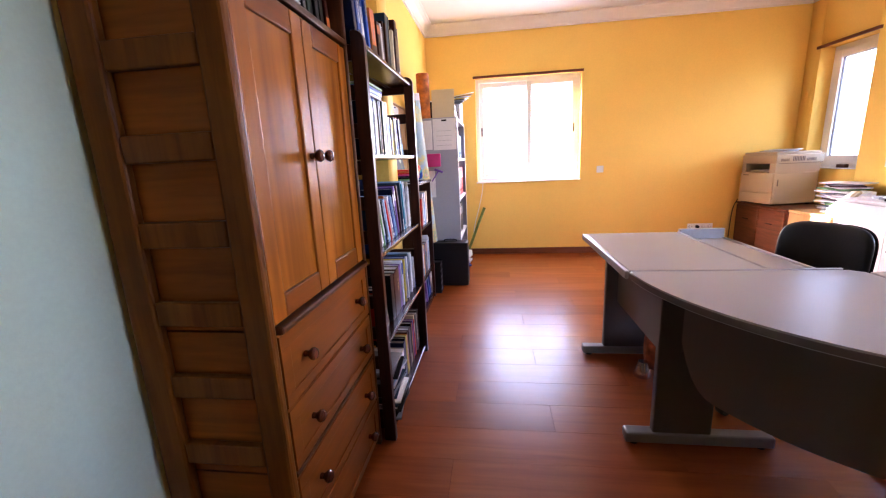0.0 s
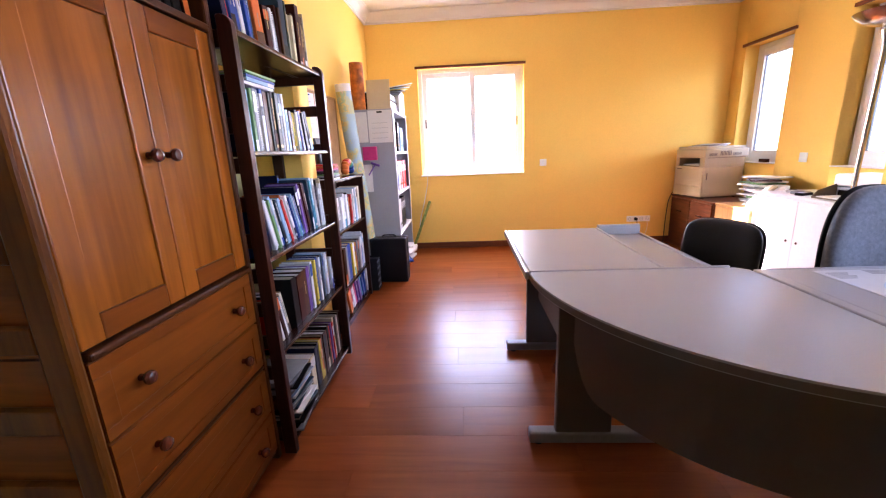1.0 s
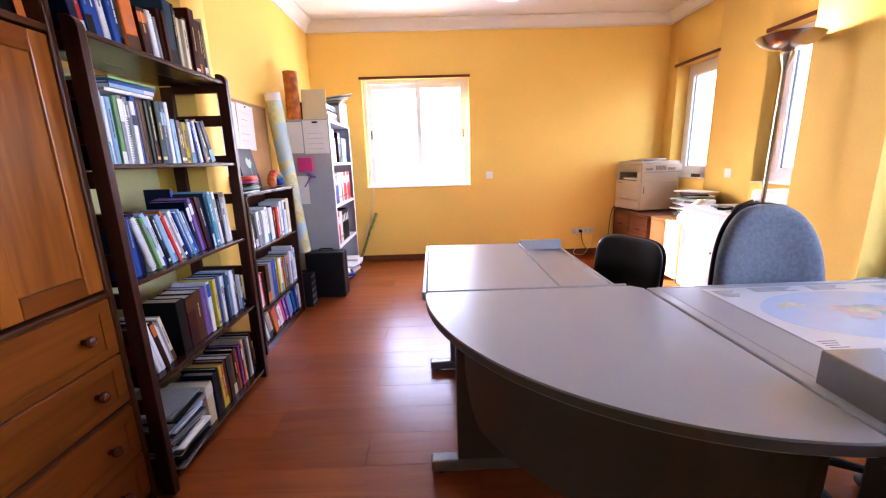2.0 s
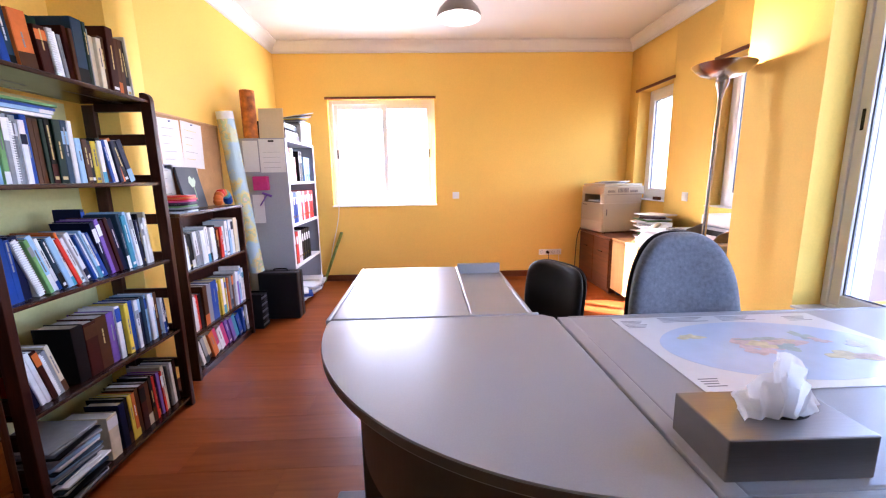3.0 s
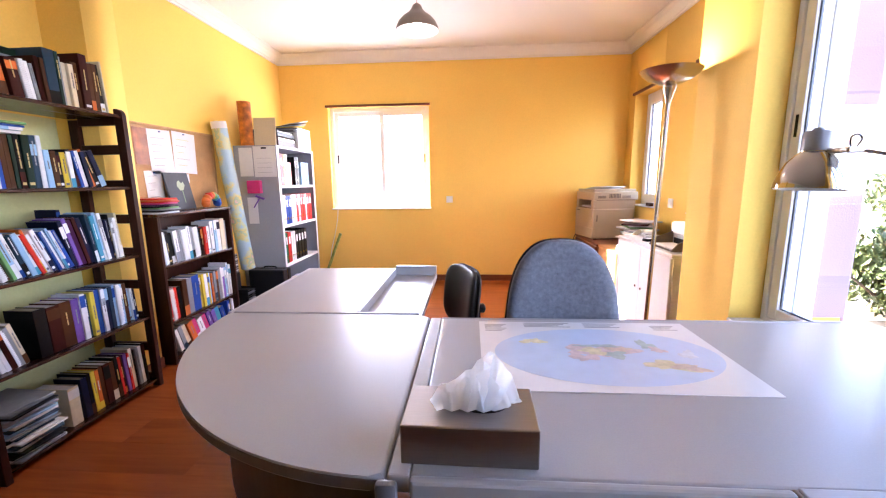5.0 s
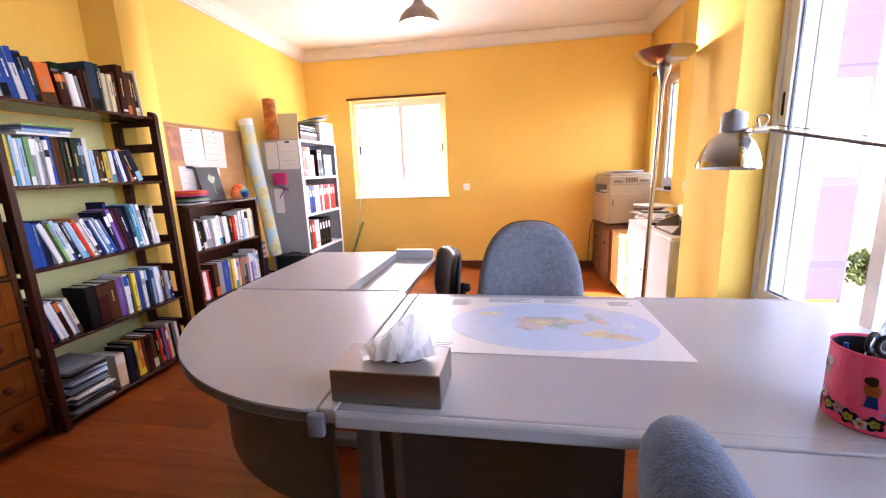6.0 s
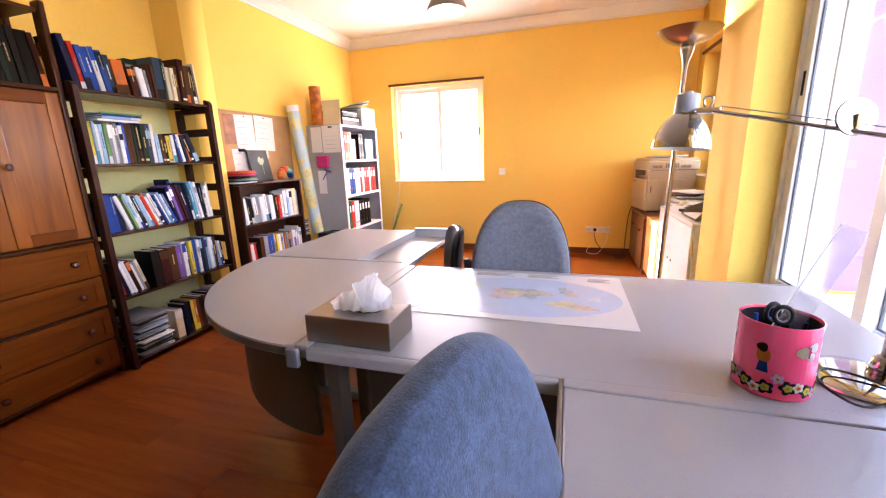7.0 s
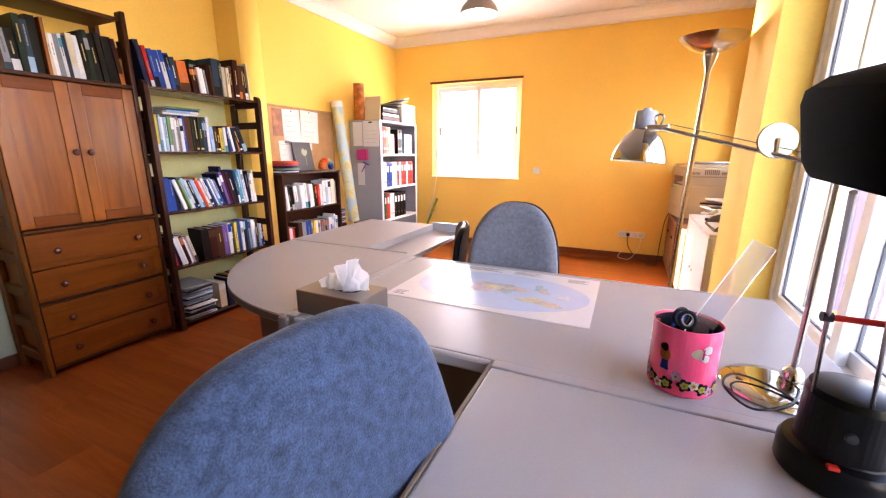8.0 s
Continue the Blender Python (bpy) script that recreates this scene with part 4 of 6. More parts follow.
row_of(HX, 1.112, WY1 - 0.036, 1.645, [("cw", 2, 0.20, 0.22, 0.8), ("swt", 3, 0.20, 0.225, 0.8), ("cw", 2, 0.225, 0.24, 1.2), ("kdkkkk", 4, 0.255, 0.275, 1.1), ("m", 6, 0.25, 0.26, 0.8)], d=0.20)

# low bookcase
LX = LF - 0.02
row_of(LX, LY0 + 0.035, LY1 - 0.035, 0.705, [("wwkkws", 6, 0.215, 0.235, 0.9), ("wwswk", 4, 0.225, 0.245, 1.1), ("mrw", 2, 0.21, 0.22, 0.8), ("wlwcs", 1, 0.24, 0.265, 1.2)], d=0.16)
row_of(LX, LY0 + 0.030, LY1 - 0.035, 0.300, [("rwrk", 3, 0.22, 0.25, 0.9), ("Bsb", 1, 0.26, 0.275, 1.9), ("yywylo", 2, 0.24, 0.27, 0.8), ("sBswplsww", 1, 0.25, 0.29, 0.8)], d=0.16)
row_of(LX, LY0 + 0.10, 3.30, 0.055, [("ws", 17, 0.175, 0.20, 0.7), ("coPwP", 19, 0.17, 0.20, 1.1), ("ppqb", 17, 0.18, 0.20, 1.1)], d=0.17)
row_of(LX, 3.315, LY1 - 0.03, 0.055, [("bbkwk", 4, 0.19, 0.21, 1.0)], d=0.17)
for i, (c, w) in enumerate((("w", 0.21), ("k", 0.19), ("s", 0.20), ("g", 0.185), ("k", 0.19), ("u", 0.19), ("P", 0.18), ("r", 0.20), ("o", 0.18), ("r", 0.19))):
    tb = part("magazine", moved(slab([(-0.10, -w / 2), (0.10, -w / 2), (0.10, w / 2), (-0.10, w / 2)], 0, 0.0095), pose(-0.69 + 0.006 * (i % 3), 2.765 + 0.004 * (i % 4), 1.0635 + 0.0103 * i, 0, 0, (i * 37) % 11 - 5)), COLOUR[c])
    tagged(tb, "thin colourful magazine in a pile on the low bookcase", "magazine", "magazine pile")


# ---- ring binders ----
def binder(x, y, z, w, code, h=0.315, d=0.27):
    t = new("ring_binder", mesh_of("ring_binder", boxes((-d, 0, -w / 2, -w / 2 + 0.003, 0, h), (-d, 0, w / 2 - 0.003, w / 2, 0, h), (-0.003, 0.0, -w / 2 + 0.003, w / 2 - 0.003, 0, h), bevel=0.0006), COLOUR[code]))
    t.matrix_world = pose(x, y, z + 0.0005)
    tagged(t, {"r": "red", "k": "black", "w": "white", "e": "green", "b": "blue", "l": "light blue", "o": "orange-red"}[code] + " lever arch ring binder standing on a steel shelf", "binder", "ring binders")
    part("paper_filling", boxes((-d + 0.01, -0.008, -w / 2 + 0.006, w / 2 - 0.006, 0.004, h - 0.012)), PAPER, t)
    part("spine_label", boxes((0.0004, 0.001, -w * 0.26, w * 0.26, h * 0.62, h * 0.86)), PAPER, t, "white paper spine label")
    part("finger_ring", moved(lathe([(0.008, 0), (0.013, 0), (0.013, 0.0015), (0.008, 0.0015), (0.008, 0)], 16), pose(0.0002, 0, 0.06, 90, 0, 90)), CHROME, t, "metal finger ring")
    return t


GX = GF - 0.03
y = GY0 + 0.05
for c, w in (("r", 0.06), ("r", 0.062), ("o", 0.06), ("w", 0.03)):
    binder(GX, y + w / 2, GSH[3], w, c)
    y += w + 0.003
tray = solid("file_box", boxes((GX - 0.24, GX - 0.02, 4.20, 4.36, GSH[3] + 0.0005, GSH[3] + 0.24), bevel=0.004), make("salmon_card", (0.62, 0.22, 0.17), 0.6), "salmon-pink cardboard file box on a shelf", "box")
for y, w, c in ((4.45, 0.05, "k"), (4.505, 0.05, "k"), (4.62, 0.06, "l"), (4.69, 0.06, "l"), (4.76, 0.06, "l")):
    binder(GX - 0.01, y, GSH[3], w, c, 0.30 if c == "k" else 0.25)
y = GY0 + 0.05
for c, w in (("w", 0.04), ("w", 0.04), ("w", 0.03), ("b", 0.06), ("b", 0.06), ("w", 0.05), ("w", 0.06), ("r", 0.05), ("w", 0.045), ("r", 0.065), ("r", 0.065), ("w", 0.03), ("r", 0.065), ("r", 0.065)):
    binder(GX, y + w / 2, GSH[2], w, c, 0.30 if c in "rw" else 0.29)
    y += w + 0.004
y = GY0 + 0.05
for c, w in (("e", 0.05), ("e", 0.045), ("r", 0.07), ("w", 0.045), ("w", 0.05), ("k", 0.06), ("k", 0.07), ("k", 0.07), ("k", 0.065)):
    binder(GX, y + w / 2, GSH[1], w, c)
    y += w + 0.006
for i in range(9):
    sh = part("paper_sheaf", moved(slab([(-0.15, -0.105), (0.15, -0.105), (0.15, 0.105), (-0.15, 0.105)], 0, 0.016 + 0.006 * (i % 3)), pose(GX - 0.10 + 0.04 * (i % 2), 4.20 + 0.26 * (i % 3), GSH[0] + 0.001 + 0.0285 * (i // 3), 0, 0, (i * 53) % 40 - 20)), COLOUR["b"] if i == 3 else PAPER)
    tagged(sh, "loose sheaf of papers on the bottom shelf", "papers", "paper sheaves")

# ---- on and around the steel shelving ----
card = solid("cardboard_sheet", moved(boxes((-0.11, 0.11, -0.004, 0.004, 0, 0.265), bevel=0.001), pose(-0.50, 4.02, GT + 0.001, -4, 0, 0)), CARD, "cream cardboard sheet standing on the shelving", "cardboard")
for i, (c, w, d, h) in enumerate((("m", 0.40, 0.28, 0.100), ("k", 0.36, 0.26, 0.065))):
    zz = GT + 0.0005 + (0.0 if i == 0 else 0.1015)
    tr = thing("letter_tray", ("maroon" if c == "m" else "black") + " plastic letter tray stacked on the shelving", "tray", (-0.54, 4.285, zz))
    part("base", boxes((-d / 2, d / 2, -w / 2, w / 2, 0, 0.004)), COLOUR[c], tr)
    for nm, r in (("side", (-d / 2, d / 2, -w / 2, -w / 2 + 0.004, 0.004, h)), ("side", (-d / 2, d / 2, w / 2 - 0.004, w / 2, 0.004, h)), ("front_lip", (d / 2 - 0.004, d / 2, -w / 2 + 0.004, w / 2 - 0.004, 0.004, h * 0.6))):
        part(nm, boxes(r), COLOUR[c], tr)
    part("papers", boxes((-d / 2 + 0.01, d / 2 - 0.006, -w / 2 + 0.008, w / 2 - 0.008, 0.005, h - 0.012)), PAPER, tr)
for i in range(7):
    pl = part("plastic_folder", moved(slab([(-0.16, -0.11), (0.16, -0.11), (0.16, 0.11), (-0.16, 0.11)], 0, 0.006), pose(-0.50 + 0.015 * i, 4.31 + 0.022 * i, GT + 0.170 + 0.014 * i, 2.0 + 1.6 * i, 0, 12 - 9 * i)), COLOUR["kskylkw"[i]])
    tagged(pl, "thin plastic document folder on the letter trays", "folder", "document folders")
whitebox = solid("white_carton", boxes((-0.74, -0.375, 4.50, 4.85, GT + 0.0005, GT + 0.235), bevel=0.012), PAPER, "white cardboard carton on top of the shelving", "box")
solid("poster_tube", lathe([(0, 0), (0.062, 0), (0.062, 0.415), (0.058, 0.415), (0.058, 0.02), (0, 0.02)], 28, (-0.69, 4.03, GT + 0.0005)), make("orange_patterned_paper", (0.60, 0.17, 0.015), 0.5, var=0.5, fine=26, coarse=11, bump=0.0), "orange patterned cardboard poster tube on the shelving", "tube")

mapmat = bpy.data.materials.new("printed_map_paper")
mapmat.use_nodes = True
mt = mapmat.node_tree
mb = mt.nodes["Principled BSDF"]
mb.inputs["Roughness"].default_value = 0.25
mc = mt.nodes.new("ShaderNodeTexCoord")
mn = mt.nodes.new("ShaderNodeTexNoise")
mn.inputs["Scale"].default_value = 7.5
mn.inputs["Detail"].default_value = 7
mt.links.new(mc.outputs["Object"], mn.inputs["Vector"])
mr = mt.nodes.new("ShaderNodeValToRGB")
mr.color_ramp.interpolation = "CONSTANT"
for p, c in ((0.0, (0.42, 0.60, 0.70)), (0.50, (0.58, 0.64, 0.42)), (0.56, (0.72, 0.62, 0.26)), (0.60, (0.46, 0.56, 0.34)), (0.66, (0.74, 0.54, 0.42))):
    el = mr.color_ramp.elements.new(p) if p > 0 else mr.color_ramp.elements[0]
    el.position = p
    el.color = (*c, 1)
mr.color_ramp.elements[-1].color = (0.74, 0.54, 0.42, 1)
mt.links.new(mn.outputs["Fac"], mr.inputs["Fac"])
mt.links.new(mr.outputs["Color"], mb.inputs["Base Color"])
foot, head = Vector((-0.640, 3.76, 0.4365)), Vector((-0.728, 3.655, 1.80))
m, L = along(foot, head)
roll = thing("rolled_map", "large rolled paper map leaning against the wall", "map")
part("roll", lathe([(0, 0.012), (0.060, 0.012), (0.063, 0.014), (0.064, L - 0.06)], 28, m=m), mapmat, roll)
part("margin", lathe([(0.064, L - 0.0595), (0.064, L), (0.057, L), (0.057, L - 0.2)], 28, m=m), PAPER, roll, "white paper margin")
suit = thing("briefcase", "black hard briefcase standing on the floor", "briefcase")
part("shell", boxes((-0.635, -0.285, 3.735, 3.825, 0.004, 0.434), bevel=0.012), LEATHER, suit)
part("lid", boxes((-0.635, -0.285, 3.829, 3.90, 0.004, 0.434), bevel=0.012), LEATHER, suit)
part("rim", boxes((-0.632, -0.288, 3.8245, 3.8295, 0.007, 0.431), bevel=0.001), NICKEL, suit, "metal closing rim")
part("handle", sweep([(-0.52, 3.827, 0.432), (-0.51, 3.827, 0.452), (-0.41, 3.827, 0.452), (-0.40, 3.827, 0.432)], 0.006), BLACKP, suit)
for x in (-0.57, -0.35):
    part("latch", boxes((x - 0.02, x + 0.02, 3.81, 3.842, 0.4335, 0.439), bevel=0.001), NICKEL, suit)
cdt = thing("disc_rack", "black plastic rack filled with disc cases", "rack", (-0.60, 3.585, 0))
part("body", boxes((-0.075, 0.075, -0.07, -0.064, 0, 0.30), (-0.075, 0.075, 0.064, 0.07, 0, 0.30), (-0.075, -0.069, -0.064, 0.064, 0, 0.30), (-0.069, 0.075, -0.064, 0.064, 0, 0.012), bevel=0.002), BLACKP, cdt)
for i in range(14):
    part("disc_case", boxes((-0.066, 0.072, -0.062, 0.062, 0.020 + i * 0.0195, 0.031 + i * 0.0195)), BLACKG if i % 3 else COLOUR["s"], cdt)
pile = thing("disc_pile", "pile of disc cases on a black box beside the bookcase", "discs", (-0.72, 3.56, 0))
part("box", boxes((-0.08, 0.07, -0.07, 0.07, 0, 0.44), bevel=0.004), BLACKP, pile)
for i in range(17):
    part("disc_case", moved(boxes((-0.066, 0.066, -0.06, 0.06, 0, 0.0095)), pose(0, 0, 0.4405 + i * 0.0105, 0, 0, (i * 29) % 9 - 4)), COLOUR["kswks"[i % 5]], pile)
for nm, r, mat_, lb in (("pinned_paper", (-0.600, -0.378, 1.318, 1.610), PAPER, "white wall calendar sheet hung on the steel side"), ("pinned_paper", (-0.745, -0.612, 1.325, 1.598), PAPER, "pale drawing sheet hung on the steel side"),
                        ("pinned_paper", (-0.700, -0.600, 0.86, 1.12), PAPER, "white sheet taped low on the steel side")):
    sheet = solid(nm, boxes((r[0], r[1], GY0 - 0.0035, GY0 - 0.001, r[2], r[3])), mat_, lb, "paper")
    if r[3] > 1.6:
        part("clip", boxes((-0.515, -0.465, GY0 - 0.012, GY0 - 0.004, 1.585, 1.600), bevel=0.002), BLACKP, sheet)
        for k in range(4):
            part("print_bar", boxes((-0.57, -0.42, GY0 - 0.0042, GY0 - 0.0037, 1.36 + 0.045 * k, 1.362 + 0.045 * k)), COLOUR["s"], sheet)
solid("magnet_box", boxes((-0.665, -0.535, GY0 - 0.055, GY0 - 0.001, 1.160, 1.285), bevel=0.006), COLOUR["P"], "pink plastic pocket box fixed to the steel side", "box")
hook = solid("toy_hammer", rod((-0.63, GY0 - 0.02, 1.02), (-0.56, GY0 - 0.02, 1.12), 0.006, bm=rod((-0.60, GY0 - 0.02, 1.135), (-0.52, GY0 - 0.02, 1.105), 0.011)), COLOUR["p"], "small purple plastic hammer hung on the steel side", "toy")
solid("bamboo_stick", rod((-0.395, 5.045, 0.002), (-0.155, 5.072, 0.61), 0.017, 0.017, 12), make("green_bamboo", (0.24, 0.30, 0.06), 0.5, var=0.4, fine=30, coarse=14, bump=0.1), "mottled green bamboo stick leaning on the wall", "stick")
solid("blind_cord", sweep([(-0.165, 5.066, 0.93), (-0.18, 5.068, 0.80), (-0.22, 5.07, 0.62), (-0.28, 5.07, 0.40), (-0.31, 5.07, 0.20)], 0.0045), PAPER, "white blind strap hanging below the window", "cord")

# ---- cork board and what leans by it ----
board = thing("pin_board", "cork pin board with papers pinned to it", "board")
CXW = X0 + 0.0025
part("cork_sheet", boxes((CXW, CXW + 0.010, 2.66, 3.655, 0.90, 1.675)), CORK, board)
for r in ((CXW, CXW + 0.017, 2.645, 2.66, 0.885, 1.69), (CXW, CXW + 0.017, 3.655, 3.67, 0.885, 1.69), (CXW, CXW + 0.017, 2.66, 3.655, 1.675, 1.69), (CXW, CXW + 0.017, 2.66, 3.655, 0.885, 0.90)):
    part("frame_bar", boxes(r, bevel=0.003), BEECH, board)
for y0, y1, z0, z1, tl in ((2.925, 3.155, 1.335, 1.66, 2), (3.165, 3.42, 1.345, 1.665, -2), (2.86, 3.02, 1.08, 1.36, 3), (3.09, 3.31, 1.27, 1.34, 0)):
    cy, cz = (y0 + y1) / 2, (z0 + z1) / 2
    sheet = part("pinned_sheet", moved(boxes((0, 0.0012, -(y1 - y0) / 2, (y1 - y0) / 2, -(z1 - z0) / 2, (z1 - z0) / 2)), pose(CXW + 0.0115, cy, cz, tl, 0, 0)), PAPER)
    tagged(sheet, "white printed sheet pinned to the cork board", "paper", "pinned sheets")
    for k in range(5 if z1 - z0 > 0.2 else 0):
        part("print_bar", moved(boxes((0.0013, 0.0016, -(y1 - y0) * 0.36, (y1 - y0) * (0.2 - 0.12 * (k % 3)), 0.10 - 0.05 * k, 0.1025 - 0.05 * k)), pose(CXW + 0.0115, cy, cz, tl, 0, 0)), COLOUR["s" if k % 2 else "y"] if tl < 0 else COLOUR["s"], sheet)
    part("pin", moved(lathe([(0, 0), (0.005, 0.0), (0.003, 0.006), (0.005, 0.010), (0, 0.010)], 10), pose(CXW + 0.013, cy, z1 - 0.015, 0, 90, 0)), COLOUR["b"], sheet)
pic = solid("pinned_picture", boxes((CXW + 0.0115, CXW + 0.0127, 2.80, 2.925, 1.40, 1.655)), make("warm_brown_print", (0.42, 0.15, 0.06), 0.5, var=0.5, fine=20, coarse=9, bump=0), "small warm-toned picture pinned to the board", "picture")
canvas = thing("flower_picture", "dark grey canvas picture of a pale flower", "picture")
cm = pose(-0.735, 3.115, 1.0645, 0, -11, 0)
part("canvas", moved(boxes((0, 0.016, -0.125, 0.125, 0, 0.285), bevel=0.002), cm), make("dark_grey_canvas", (0.075, 0.085, 0.10), 0.7, var=0.15, fine=200, coarse=6, bump=0.05), canvas)
part("petals", moved(slab([(-0.045, 0.0), (-0.02, -0.035), (0.015, -0.03), (0.04, 0.005), (0.03, 0.035), (0.008, 0.02), (-0.012, 0.045), (-0.035, 0.03)], 0, 0.001), cm @ Matrix(((0, 0, 1, 0.0165), (1, 0, 0, 0.02), (0, 1, 0, 0.18), (0, 0, 0, 1)))), make("pale_petal_paint", (0.42, 0.50, 0.36), 0.6), canvas)
part("stem", moved(slab([(-0.003, -0.13), (0.004, -0.13), (0.006, -0.03), (-0.002, -0.03)], 0, 0.0008), cm @ Matrix(((0, 0, 1, 0.0165), (1, 0, 0, 0.02), (0, 1, 0, 0.18), (0, 0, 0, 1)))), make("stem_paint", (0.22, 0.33, 0.18), 0.6), canvas)
toy = thing("plush_ring", "bright orange and multicoloured soft toy ring", "toy", (-0.66, 3.345, 1.0635))
for k in range(9):
    a = math.pi * k / 8
    part("segment", moved(lathe([(0, -0.032), (0.022, -0.026), (0.033, -0.008), (0.033, 0.008), (0.022, 0.026), (0, 0.032)], 14), pose(0, -0.075 * math.cos(a), 0.034 + 0.065 * math.sin(a), 0, 0, 0)), COLOUR["ooorogqbb"[k]], toy)

# ---- on the desks ----
box_t = thing("tissue_box", "brushed steel tissue box with a white tissue pulled out", "tissue box", (1.502, 0.867, DT + 0.001), turn=-1.0)
part("shell", boxes((-0.127, 0.127, -0.074, 0.074, 0, 0.0785), bevel=0.003), STEEL, box_t)
part("slot", slab([(0.024 + 0.046 * math.cos(2 * math.pi * i / 32), 0.026 * math.sin(2 * math.pi * i / 32)) for i in range(32)], 0.0784, 0.0791), BLACKP, box_t, "dark oval opening")


def ridge(u):
    """Height of the pulled-out tissue along its slot, u from 0 to 1."""
    keys = ((0.0, 0.030), (0.10, 0.047), (0.22, 0.044), (0.32, 0.060), (0.52, 0.088), (0.66, 0.103), (0.76, 0.092), (0.90, 0.058), (1.0, 0.016))
    for (a, p), (b, q) in zip(keys, keys[1:]):
        if u <= b:
            return p + (q - p) * (u - a) / (b - a)
    return keys[-1][1]


def fold(u, n, ph):
    """Sharp pleats."""
    x = (u * n + ph) % 1.0
    return 2 * abs(2 * x - 1) - 1


for k, (size, oy, n, ph, shift) in enumerate(((1.0, 0.006, 3.0, 0.2, 0.0), (0.72, -0.014, 3.6, 0.55, -0.014), (0.52, 0.018, 2.6, 0.8, 0.012))):
    bm = bmesh.new()
    nu, nv = 44, 14
    grid = []
    for a in range(nu):
        u = a / (nu - 1)
        col = []
        for c in range(nv):
            v = c / (nv - 1)
            x = (-0.060 + 0.115 * u) * (1 - v) + (-0.074 + 0.164 * u) * v
            pleat = 0.011 * fold(u, n, ph) * (0.45 + 0.55 * v) + 0.005 * fold(u, 2.3 * n, ph * 2 + 0.25 * v) * v
            crumple = noise.noise(Vector((u * 5, v * 3, k * 9.0))) * 0.008 * v
            curl = 0.020 * v * v * math.sin(2.2 * u + ph)
            h = size * ridge(u) * v + 0.004 * noise.noise(Vector((u * 9, 3.0, k))) * v
            col.append(bm.verts.new((0.008 + shift + x * (0.85 + 0.15 * size), oy + pleat + crumple + curl - 0.006, 0.079 + h - 0.010 * max(0.0, u - 0.8) * v)))
        grid.append(col)
    for a in range(nu - 1):
        for c in range(nv - 1):
            bm.faces.new((grid[a][c], grid[a + 1][c], grid[a + 1][c + 1], grid[a][c + 1]))
    part("tissue", bm, TISSUE, box_t, "folded white paper tissue")

bm = bmesh.new()
grid = []
for a in range(30):
    u = a / 29
    col = []
    for c in range(12):
        v = c / 11
        y = (u - 0.5) * (0.040 + 0.055 * v)
        x = 0.030 + 0.010 * fold(u, 2.2, 0.3) * (0.4 + 0.6 * v) + 0.030 * v * (u - 0.35) + 0.006 * noise.noise(Vector((u * 6, v * 4, 31.0))) * v
        h = (0.100 - 0.020 * abs(u - 0.7) - 0.050 * max(0.0, 0.12 - u)) * v
        col.append(bm.verts.new((x, y - 0.004, 0.079 + h)))
    grid.append(col)
for a in range(29):
    for c in range(11):
        bm.faces.new((grid[a][c], grid[a + 1][c], grid[a + 1][c + 1], grid[a][c + 1]))
part("tissue", bm, TISSUE, box_t, "folded white paper tissue")

MX0, MX1, MY0, MY1 = 1.535, 2.252, 1.066, 1.556
sheet = thing("desk_map", "printed world map under a clear sheet on the desk", "map")
cx, cy = (MX0 + MX1) / 2 + 0.012, (MY0 + MY1) / 2 - 0.018
OCEAN = make("map_ocean_print", (0.54, 0.64, 0.83), 0.32, var=0.06, fine=20, coarse=6, bump=0, coat=0.5)
MAPPAPER = make("glazed_map_paper", (0.76, 0.75, 0.77), 0.32, var=0.03, fine=30, coarse=4, bump=0.01, coat=0.5)
part("paper", boxes((MX0, MX1, MY0, MY1, DT + 0.0005, DT + 0.0022)), MAPPAPER, sheet)
part("ocean", slab([(cx + 0.328 * math.cos(2 * math.pi * i / 64), cy + 0.195 * math.sin(2 * math.pi * i / 64)) for i in range(64)], DT + 0.0023, DT + 0.0026), OCEAN, sheet, "pale blue printed ocean oval")
PRINT = {"yl": (0.70, 0.62, 0.40), "pk": (0.66, 0.52, 0.54), "gn": (0.40, 0.50, 0.50), "or": (0.66, 0.52, 0.42), "wh": (0.6, 0.64, 0.72)}
PRINT = {k: make("map_print_" + k, v, 0.5, var=0.2, fine=60, coarse=20, bump=0) for k, v in PRINT.items()}


def blob(x, y, rx, ry, seed, col, level):
    r2 = random.Random(seed)
    ph = [r2.uniform(0, 6.3) for _ in range(5)]
    pts = []
    for i in range(36):
        a = 2 * math.pi * i / 36
        k = 1 + 0.28 * math.sin(2 * a + ph[0]) + 0.20 * math.sin(3 * a + ph[1]) + 0.15 * math.sin(5 * a + ph[2]) + 0.10 * math.sin(9 * a + ph[3])
        pts.append((x + rx * k * math.cos(a), y + ry * k * math.sin(a)))
    part("land", slab(pts, DT + 0.0026, DT + 0.00268 + level * 0.00004), PRINT[col], sheet)


for i, (dx, dy, rx, ry, c) in enumerate(((-0.20, 0.085, 0.032, 0.022, "yl"), (-0.01, 0.02, 0.085, 0.045, "pk"), (-0.03, 0.015, 0.040, 0.022, "yl"), (0.03, -0.01, 0.035, 0.020, "gn"), (-0.07, -0.03, 0.035, 0.025, "pk"),
                                         (0.05, 0.03, 0.030, 0.018, "or"), (0.145, 0.065, 0.022, 0.035, "gn"), (0.165, 0.03, 0.022, 0.018, "pk"), (0.155, -0.075, 0.060, 0.030, "yl"), (0.20, -0.085, 0.04, 0.022, "or"), (0.0, 0.055, 0.05, 0.012, "gn"), (0.24, 0.0, 0.02, 0.03, "wh"))):
    blob(cx + dx, cy + dy, rx, ry, i + 3, c, i)
